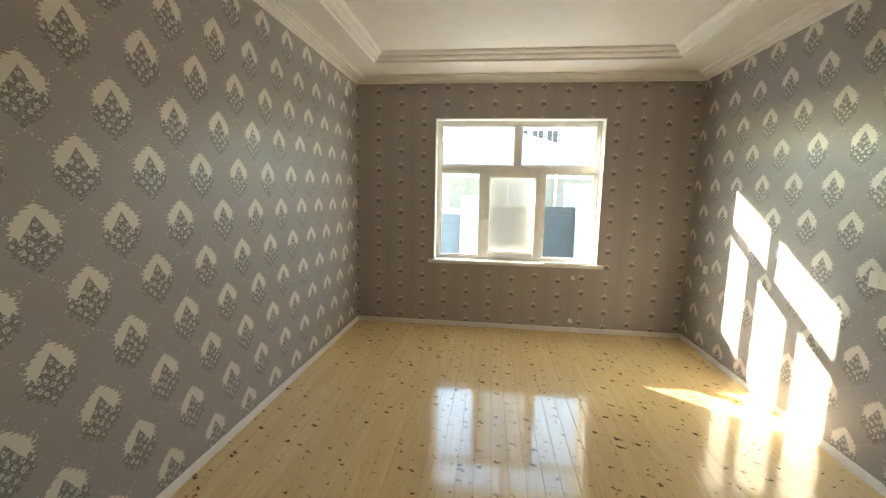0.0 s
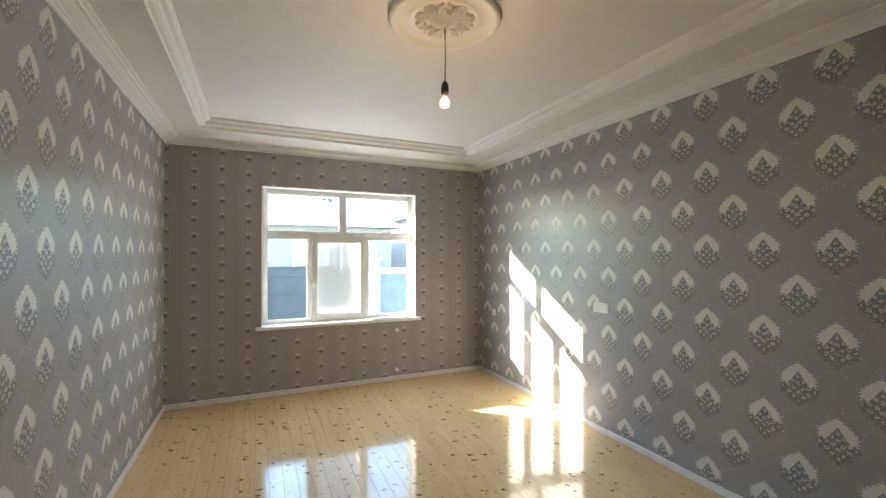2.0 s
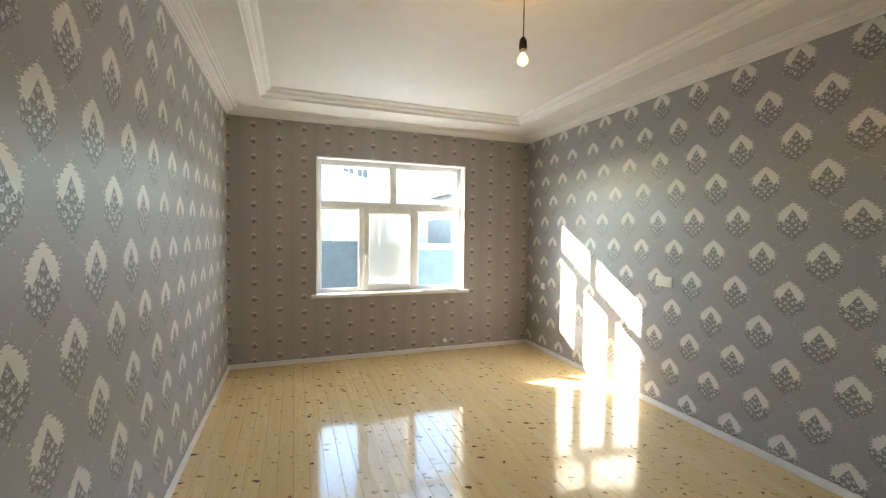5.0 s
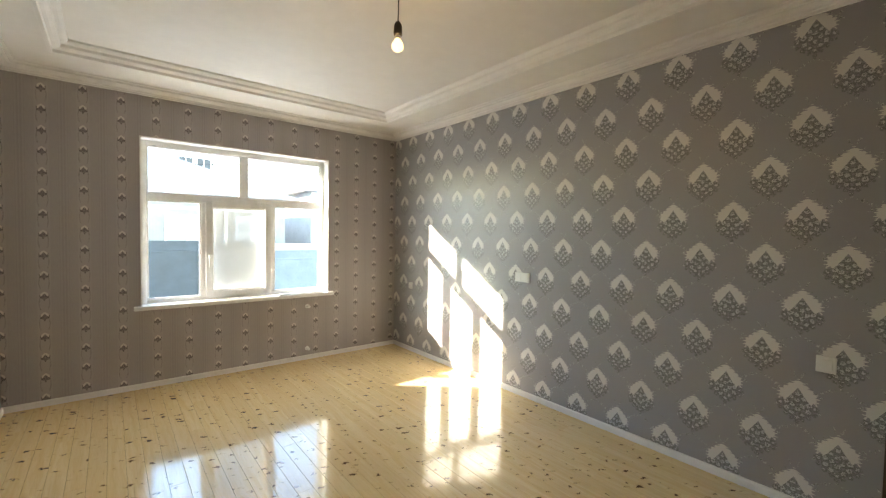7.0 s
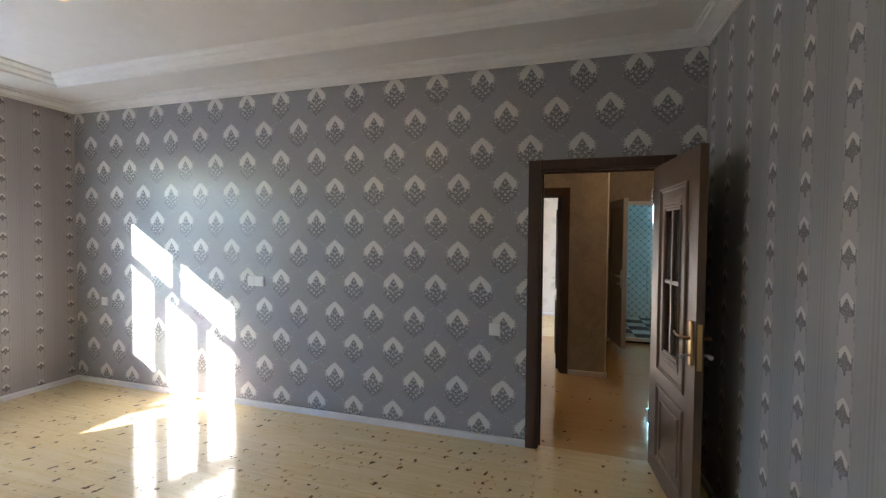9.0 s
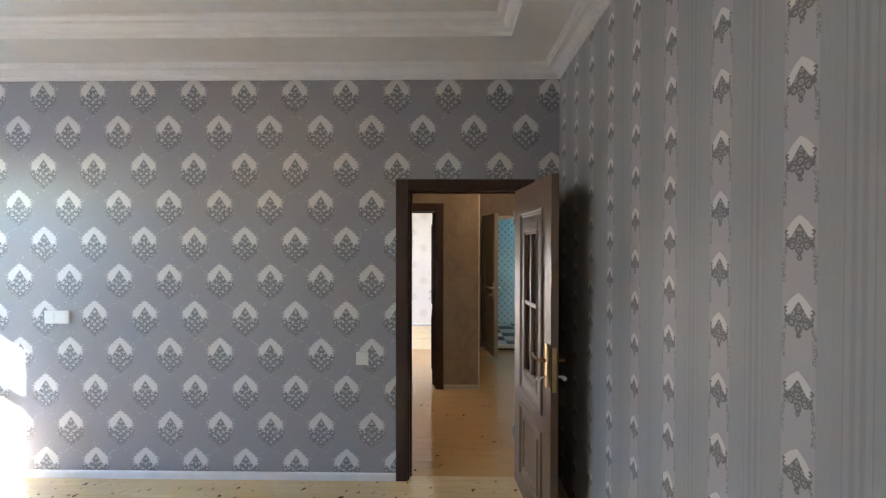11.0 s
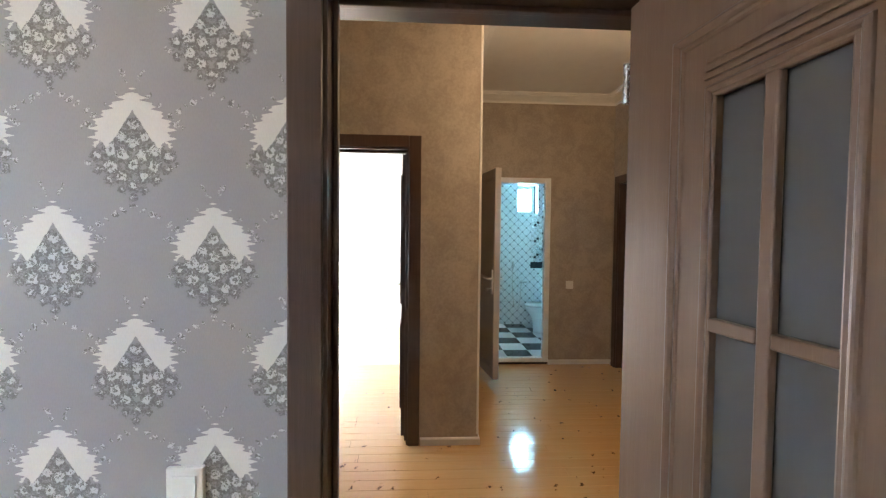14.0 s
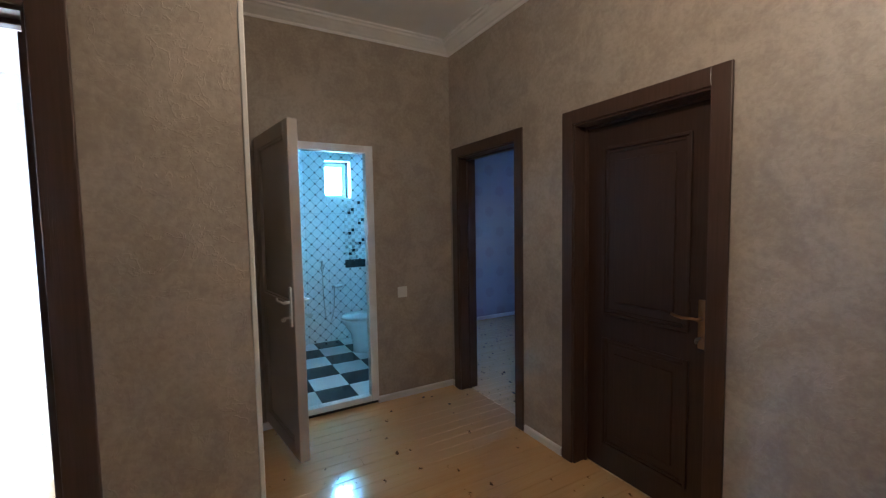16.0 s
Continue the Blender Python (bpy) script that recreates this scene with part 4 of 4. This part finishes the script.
def hanging_bulb(cx, cy, ztop, zb, label):
    """Cord, socket and lit bulb; zb: the middle of the glass."""
    b = empty("pendant_bulb", cx, cy, ztop, label, "lamp")
    bm = tube(bmesh.new(), [(cx, cy, ztop), (cx + 0.002, cy, (ztop + zb) / 2 + 0.04), (cx, cy, zb + 0.10)], 0.0035, 8)
    part("cord", bm, M_BLACK, b, "thin black cord")
    bm = lathe(bmesh.new(), [(0.004, zb + 0.118), (0.012, zb + 0.112), (0.019, zb + 0.098), (0.021, zb + 0.075), (0.021, zb + 0.05), (0.0185, zb + 0.046)], cx, cy, 20)
    part("lamp_holder", bm, M_BLACK, b, "black lamp holder", smooth=True)
    bm = lathe(bmesh.new(), [(0.0135, zb + 0.05), (0.0135, zb + 0.034), (0.014, zb + 0.03)], cx, cy, 20)
    part("screw_base", bm, M_STEEL, b)
    bm = lathe(bmesh.new(), [(0.012, zb + 0.034), (0.016, zb + 0.024), (0.025, zb + 0.010), (0.029, zb - 0.004), (0.027, zb - 0.018), (0.019, zb - 0.028), (0.008, zb - 0.033), (0.001, zb - 0.034)], cx, cy, 24)
    g = part("bulb", bm, M_BULB, b, "lit warm glass bulb", smooth=True)
    g.visible_shadow = False
    return b


rose(0.13, 2.18, ZT)
hanging_bulb(0.13, 2.175, ZT - 0.055, 2.468, "lit bare bulb on a black cord under the rose")
bulb_lamp("bulb_light_living", 0.13, 2.175, 2.468, 0.32)
hanging_bulb(3.2, -0.842, 3.006, 2.41, "lit bare bulb on a black cord in the hall")
bulb_lamp("bulb_light_hall", 3.2, -0.842, 2.41, 0.58)

# ---------------------------------------------------------------- bathroom
setting("floor_bathroom_bed", boxes((5.72, 7.6, HS - 0.02, HC, -0.05, 0.026)), M_SLOT)
bath_floor = setting("floor_bathroom", boxes((5.85, 7.5, HS, HC - 0.03, 0.026, 0.03)), M_SLOT)
tm = [mesh("tile", boxes((-0.149, 0.149, -0.149, 0.149, 0, 0.012), bevel=0.002), m) for m in (M_TWHITE, M_TBLACK)]
for i in range(6):
    for j in range(6):
        cx, cy = 5.9 + 0.3 * i, -1.80 + 0.3 * j
        if cx - 0.15 < 5.73 or cx > 7.4 or cy > -0.25:
            continue
        ob = new("tile", tm[(i + j) % 2])
        ob.parent = bath_floor
        ob.location = (cx, cy, 0.03)
# decorative wall panel under the little window
bm = bmesh.new()
random.seed(8)
dec = empty("mosaic_panel", 7.497, -1.62, 0.8, "white mosaic tile panel with a black border on the tiled wall", "tile panel", kind="structure")
part("border", boxes((7.488, 7.5, -1.93, -1.80, 0.05, 1.78), (7.488, 7.5, -1.80, -1.46, 0.93, 1.03)), M_TBLACK, dec, "black marble border tile")
mm = [mesh("mosaic_tile", boxes((-0.006, 0.0, -0.019, 0.019, -0.019, 0.019), bevel=0.002), m) for m in (M_TWHITE, M_STEEL, M_TBLACK)]
for i in range(7):
    for j in range(17):
        ob = new("mosaic_tile", mm[1 if (i + j) % 2 else (2 if (i * j) % 3 == 1 else 0)])
        ob.parent = dec
        ob.matrix_parent_inverse = dec.matrix_world.inverted()
        ob.location = (7.498, -1.485 - 0.042 * i, 1.06 + 0.042 * j)
# little window
w3 = empty("window_3", 7.62, -1.45, 1.8, "small white plastic bathroom window", "window", kind="structure")
a, b, c, d = BATHW
part("window_frame", boxes((7.72, 7.77, a, a + 0.05, c, d), (7.72, 7.77, b - 0.05, b, c, d), (7.72, 7.77, a + 0.05, b - 0.05, c, c + 0.05), (7.72, 7.77, a + 0.05, b - 0.05, d - 0.05, d), bevel=0.005), M_PVC, w3)
g = part("pane", boxes((7.74, 7.744, a + 0.04, b - 0.04, c + 0.04, d - 0.04)), M_GLASS, w3)
g.visible_shadow = False

# toilet: bowl facing the door
toilet = empty("toilet", 7.1, -1.58, 0.03, "white ceramic toilet below the small window", "toilet")


def oval_loft(bm, sections, n=28):
    """Rings of (cx, cy, rx, ry, z)."""
    rings = [[bm.verts.new((cx + rx * math.cos(2 * math.pi * i / n), cy + ry * math.sin(2 * math.pi * i / n), z)) for i in range(n)] for cx, cy, rx, ry, z in sections]
    for p, q in zip(rings, rings[1:]):
        for i in range(n):
            bm.faces.new((p[i], p[(i + 1) % n], q[(i + 1) % n], q[i]))
    bm.faces.new(rings[0]), bm.faces.new(rings[-1])
    bmesh.ops.recalc_face_normals(bm, faces=bm.faces)
    return bm


tx = 6.93
part("bowl", oval_loft(bmesh.new(), [(tx, -1.60, 0.13, 0.24, 0.042), (tx, -1.58, 0.115, 0.22, 0.10), (tx, -1.56, 0.12, 0.22, 0.25), (tx, -1.53, 0.165, 0.26, 0.36), (tx, -1.52, 0.185, 0.28, 0.41), (tx, -1.52, 0.18, 0.275, 0.425)]), M_CERAMIC, toilet, smooth=True)
part("seat_lid", oval_loft(bmesh.new(), [(tx, -1.52, 0.182, 0.275, 0.426), (tx, -1.52, 0.19, 0.285, 0.432), (tx, -1.52, 0.19, 0.285, 0.452), (tx, -1.52, 0.17, 0.26, 0.466)]), M_CERAMIC, toilet, smooth=True)
part("cistern", boxes((tx - 0.18, tx + 0.18, -1.925, -1.76, 0.42, 0.78), bevel=0.025), M_CERAMIC, toilet)
part("cistern_lid", boxes((tx - 0.19, tx + 0.19, -1.928, -1.75, 0.78, 0.815), bevel=0.012), M_CERAMIC, toilet)
# bidet spray and valve on the wall
spray = empty("bidet_spray", 7.47, -1.28, 0.85, "chrome hand spray with its hose on the tiled wall", "shower")
part("holder", rod(bmesh.new(), (7.5, -1.17, 0.95), (7.45, -1.17, 0.95), 0.014), M_STEEL, spray)
part("spray_head", rod(bmesh.new(), (7.455, -1.17, 0.90), (7.435, -1.17, 1.04), 0.011, 0.02), M_STEEL, spray)
part("hose", tube(bmesh.new(), [(7.455, -1.17, 0.9), (7.46, -1.175, 0.6), (7.46, -1.2, 0.32), (7.46, -1.26, 0.3), (7.46, -1.3, 0.45), (7.46, -1.31, 0.7)], 0.007), M_STEEL, spray)
bm = rod(bmesh.new(), (7.5, -1.31, 0.72), (7.44, -1.31, 0.72), 0.016)
rod(bm, (7.45, -1.28, 0.72), (7.45, -1.40, 0.72), 0.018)
rod(bm, (7.44, -1.31, 0.72), (7.40, -1.31, 0.74), 0.022)
part("valve", bm, M_STEEL, spray)

# ---------------------------------------------------------------- bright bedroom: fittings on its far wall
bm = lathe(bmesh.new(), [(0.05, 0), (0.05, 0.004), (0.042, 0.006), (0.001, 0.0065)], 0, 0, 20)
jb = thing("junction_box", bm, M_SLOT, "open round black junction box in pale paper", "junction box")
jb.matrix_world = pose(7.6, 2.24, 2.19, 0, -90, 0)
bm = tube(bmesh.new(), [(7.602, 2.24, 1.86), (7.57, 2.24, 1.84), (7.575, 2.245, 1.78), (7.57, 2.235, 1.72)], 0.005, 8)
thing("loose_cable", bm, M_BLACK, "short black cable end sticking out of the wall", "cable")

# ---------------------------------------------------------------- outside
M_EARTH = plain("yard_concrete", (0.50, 0.51, 0.52), 0.9, vary=0.25, scale=1.5, relief=0.004)
M_LIME = plain("limewashed_wall", (0.60, 0.595, 0.575), 0.85, vary=0.1, scale=2, relief=0.002)
M_CREAM = plain("cream_stone_wall", (0.27, 0.25, 0.215), 0.85, vary=0.15, scale=3, relief=0.003)
M_GATE = plain("grey_blue_gate_steel", (0.035, 0.05, 0.055), 0.45, 0.0, vary=0.25, scale=3)
M_GATE2 = plain("blue_gate_steel", (0.15, 0.185, 0.21), 0.45, 0.0, vary=0.15, scale=3)
M_ROOF = plain("grey_slate_roof", (0.30, 0.28, 0.28), 0.95, vary=0.2, scale=5, relief=0.004)
M_FAR = plain("far_weathered_render", (0.24, 0.235, 0.245), 0.9, vary=0.15, scale=0.6)
M_FARPANE = Mat("far_dark_glass", 0.5).set("Base Color", (0.05, 0.055, 0.06)).m
M_PANE = Mat("dull_far_glass", 0.5).set("Base Color", (0.30, 0.31, 0.31)).m
GZ = -1.0
setting("ground", boxes((-400, 400, Y1 + 0.36, 800, GZ - 0.2, GZ)), M_EARTH)
setting("ground_inner", boxes((-400, 400, -400, Y1 + 0.36, GZ - 0.2, GZ)), M_EARTH)


def gate(name, x0, x1, y, z0, z1, material, label):
    """Sheet-steel gate: two framed leaves with a rail."""
    g = empty(name, (x0 + x1) / 2, y, z0, label, "gate", "gates across the lane")
    mid = (x0 + x1) / 2
    for a, b in ((x0, mid - 0.01), (mid + 0.01, x1)):
        part("sheet", boxes((a, b, y, y + 0.02, z0 + 0.06, z1)), material, g)
        part("leaf_frame", boxes((a, a + 0.06, y - 0.03, y, z0 + 0.06, z1), (b - 0.06, b, y - 0.03, y, z0 + 0.06, z1), (a + 0.06, b - 0.06, y - 0.03, y, z1 - 0.06, z1), (a + 0.06, b - 0.06, y - 0.03, y, z0 + 0.06, z0 + 0.12), (a + 0.06, b - 0.06, y - 0.03, y, z1 - 0.32, z1 - 0.27), bevel=0.006), material, g)
    return g


def pillar(x, y, w, z1):
    p = empty("gate_pillar", x, y, GZ, "white rendered gate pillar with a flat cap", "pillar", "gate pillars")
    part("shaft", boxes((x - w / 2, x + w / 2, y - w / 2, y + w / 2, GZ, z1 - 0.1), bevel=0.012), M_LIME, p)
    part("cap", boxes((x - w / 2 - 0.05, x + w / 2 + 0.05, y - w / 2 - 0.05, y + w / 2 + 0.05, z1 - 0.1, z1), bevel=0.015), M_LIME, p)
    return p


FY = 14.0
pillar(-0.815, FY, 0.57, 1.5)
pillar(2.78, FY, 0.45, 1.48)
pillar(-5.2, FY, 0.57, 1.5)
gate("steel_gate", -0.52, 2.54, FY - 0.05, GZ, 1.21, M_GATE, "dark grey sheet-steel gate between white pillars")
gate("steel_gate", -4.9, -1.12, FY - 0.05, GZ, 0.90, M_GATE2, "low blue sheet-steel gate between white pillars")
gate("steel_gate", 3.02, 6.4, FY - 0.05, GZ, 0.92, M_GATE2, "low blue sheet-steel gate between white pillars")
thing("gate_beam", boxes((3.0, 6.45, FY - 0.1, FY + 0.1, 0.92, 1.12), bevel=0.01), M_LIME, "white beam over the low blue gate", "beam")
thing("gate_beam", boxes((-4.92, -1.1, FY - 0.1, FY + 0.1, 0.90, 1.08), bevel=0.01), M_LIME, "white beam over the low blue gate", "beam")
thing("yard_wall", boxes((6.5, 18, FY - 0.12, FY + 0.12, GZ, 1.5), (6.45, 18.05, FY - 0.17, FY + 0.17, 1.5, 1.56)), M_LIME, "white rendered yard wall beside the gates", "wall")
thing("yard_wall", boxes((-16, -5.5, FY - 0.12, FY + 0.12, GZ, 1.5), (-16.05, -5.5, FY - 0.17, FY + 0.17, 1.5, 1.56)), M_LIME, "white rendered yard wall beside the gates", "wall")


def house(name, x0, x1, y0, y1, z1, wall, wins, label, ridge=1.6):
    """Rendered house: walls, hipped roof with eaves, windows with frames facing the lane."""
    h = empty(name, (x0 + x1) / 2, y0, GZ, label, "house", "houses across the lane")
    part("wall", boxes((x0, x1, y0, y1, GZ, z1)), wall, h)
    part("string_course", boxes((x0 - 0.04, x1 + 0.04, y0 - 0.05, y0, z1 - 0.5, z1 - 0.38)), M_LIME, h)
    bm = bmesh.new()
    e = 0.45
    lo = [bm.verts.new(v) for v in ((x0 - e, y0 - e, z1), (x1 + e, y0 - e, z1), (x1 + e, y1 + e, z1), (x0 - e, y1 + e, z1))]
    lo2 = [bm.verts.new((v.co.x, v.co.y, z1 + 0.12)) for v in lo]
    k = (y1 - y0) / 2 + e
    hi = [bm.verts.new((x0 - e + k, (y0 + y1) / 2, z1 + ridge)), bm.verts.new((max(x1 + e - k, x0 - e + k + 0.1), (y0 + y1) / 2, z1 + ridge))]
    bm.faces.new(lo[::-1])
    for i in range(4):
        bm.faces.new((lo[i], lo[(i + 1) % 4], lo2[(i + 1) % 4], lo2[i]))
    bm.faces.new((lo2[0], lo2[1], hi[1], hi[0])), bm.faces.new((lo2[1], lo2[2], hi[1])), bm.faces.new((lo2[2], lo2[3], hi[0], hi[1])), bm.faces.new((lo2[3], lo2[0], hi[0]))
    part("roof", bm, M_ROOF, h)
    for (a, b, c, d) in wins:
        f = part("window", boxes((a, a + 0.07, y0 - 0.06, y0, c, d), (b - 0.07, b, y0 - 0.06, y0, c, d), (a + 0.07, b - 0.07, y0 - 0.06, y0, c, c + 0.07), (a + 0.07, b - 0.07, y0 - 0.06, y0, d - 0.07, d), ((a + b) / 2 - 0.03, (a + b) / 2 + 0.03, y0 - 0.06, y0, c + 0.07, d - 0.07), bevel=0.008), M_PVC, h)
        part("pane", boxes((a + 0.07, b - 0.07, y0 - 0.03, y0 - 0.01, c + 0.07, d - 0.07)), M_FARPANE if wall is M_FAR else M_PANE, f)
        part("sill", boxes((a - 0.06, b + 0.06, y0 - 0.14, y0, c - 0.07, c)), M_LIME, f)
    return h


house("low_house", -4.6, 4.7, 18.0, 27.1, 2.75, M_CREAM, [(-3.2, -1.9, 0.5, 2.05), (0.5, 1.9, 0.5, 2.05), (2.8, 4.0, 0.5, 2.05)], "low cream rendered house with a hipped roof behind the gates", 2.3)
house("side_house", 6.4, 14.5, 19.5, 28.0, 3.4, M_LIME, [(7.2, 8.6, 0.9, 2.5), (10.4, 11.8, 0.9, 2.5)], "pale low house beside the cream one", 0.9)
house("tall_house", 1.5, 5.9, 40.0, 48.0, 10.5, M_FAR, [(a, a + 1.1, b, b + 1.6) for a in (1.9, 3.3, 4.6) for b in (3.6, 5.9, 8.1)], "far pale building with three rows of windows", 1.5)
house("far_house", -12.0, -3.0, 30, 37, 4.2, M_FAR, [(-9, -8, 1.2, 2.7), (-6, -5, 1.2, 2.7)], "far pale house with a hipped slate roof", 2.6)
drain = thing("drain_pipe", rod(bmesh.new(), (2.45, 17.93, GZ), (2.45, 17.93, 2.74), 0.06), M_STEEL, "grey drain pipe on the cream house wall", "pipe")
pole = empty("utility_pole", 7.6, 30.0, GZ, "grey utility pole carrying sagging wires", "pole")
part("mast", rod(bmesh.new(), (7.6, 30, GZ), (7.6, 30, 7.2), 0.12, 0.09), M_STEEL, pole)
part("cross_arm", boxes((6.9, 8.3, 29.95, 30.05, 6.0, 6.1)), M_STEEL, pole)
for z, dx in ((6.0, -0.6), (5.7, 0.0), (5.35, 0.06), (5.0, 0.1)):
    for way in (-1, 1):
        pts = [(7.6 + dx + way * 2.6 * i, 30 + 0.1 * dx, z - 1.0 * math.sin(math.pi * i / 10)) for i in range(11)]
        part("wire", tube(bmesh.new(), pts, 0.026, 6), M_BLACK, pole, "black overhead wire")

# ---------------------------------------------------------------- plank floors
setting("floor_base", boxes((X0 - 0.1, 7.8, -5.3, 5.4, -0.2, FZ - 0.019)), M_JOINT)
random.seed(11)
pb = bmesh.new()
PW = 0.098
hw = PW / 2 - 0.0004
arc = [(hw - 0.001) * (i / 3 - 1) for i in range(7)]
sect = [(-hw, -0.02), (-hw, -0.0012)] + [(x, -0.00022 * (x / hw) ** 2) for x in arc] + [(hw, -0.0012), (hw, -0.02)]
ra = [pb.verts.new((x, -0.5, z)) for x, z in sect]
rb = [pb.verts.new((x, 0.5, z)) for x, z in sect]
for i in range(len(sect) - 1):
    pb.faces.new((ra[i], ra[i + 1], rb[i + 1], rb[i]))
pb.faces.new(ra), pb.faces.new(rb[::-1])
bmesh.ops.recalc_face_normals(pb, faces=pb.faces)
for e in pb.edges:
    e.smooth = False
for f in pb.faces:
    f.smooth = abs(f.normal.z) > 0.9
    if f.smooth:
        for e in f.edges:
            e.smooth = all(g.normal.z > 0.9 for g in e.link_faces) and len(e.link_faces) == 2
PLANK = mesh("plank", pb, M_PINE)
PLANK_HALL = PLANK.copy()
PLANK_HALL.materials[0] = M_PINE_HALL


def planks(name, x0, x1, y0, y1, label, board=None, shortest=1.6, longest=3.2):
    fl = empty(name, x0, y0, 0, label, "", kind="structure")
    x = x0
    while x < x1 - 0.01:
        w = min(PW, x1 - x)
        y = y0
        first = True
        while y < y1 - 0.01:
            n = random.uniform(0.5, longest) if first else random.uniform(shortest, longest)
            first = False
            e = y1 if y1 - (y + n) < 0.5 else y + n
            ob = new("plank", board or PLANK)
            ob.parent = fl
            ob.matrix_parent_inverse = fl.matrix_world.inverted()
            ob.matrix_basis = Matrix.Translation((x + w / 2, (y + e) / 2, FZ + random.uniform(-0.0003, 0.0))) @ Matrix.Diagonal((w / PW, e - y - 0.0012, 1, 1))
            y = e
        x += PW
    return fl


planks("floor", X0, 2.16, Y0, Y1, "varnished knotty pine plank floor")
planks("floor_hall", 2.16, 5.74, HS - 0.1, 2.3, "varnished pine plank floor of the hall", PLANK_HALL)
planks("floor_bedroom", 4.02, 7.6, 2.3, 3.5, "varnished pine plank floor")
planks("floor_bedroom_south", 5.74, 7.6, HC + 0.14, 2.3, "varnished pine plank floor")
planks("floor_back_room", 2.5, 7.65, -5.2, HS - 0.1, "varnished pine plank floor")
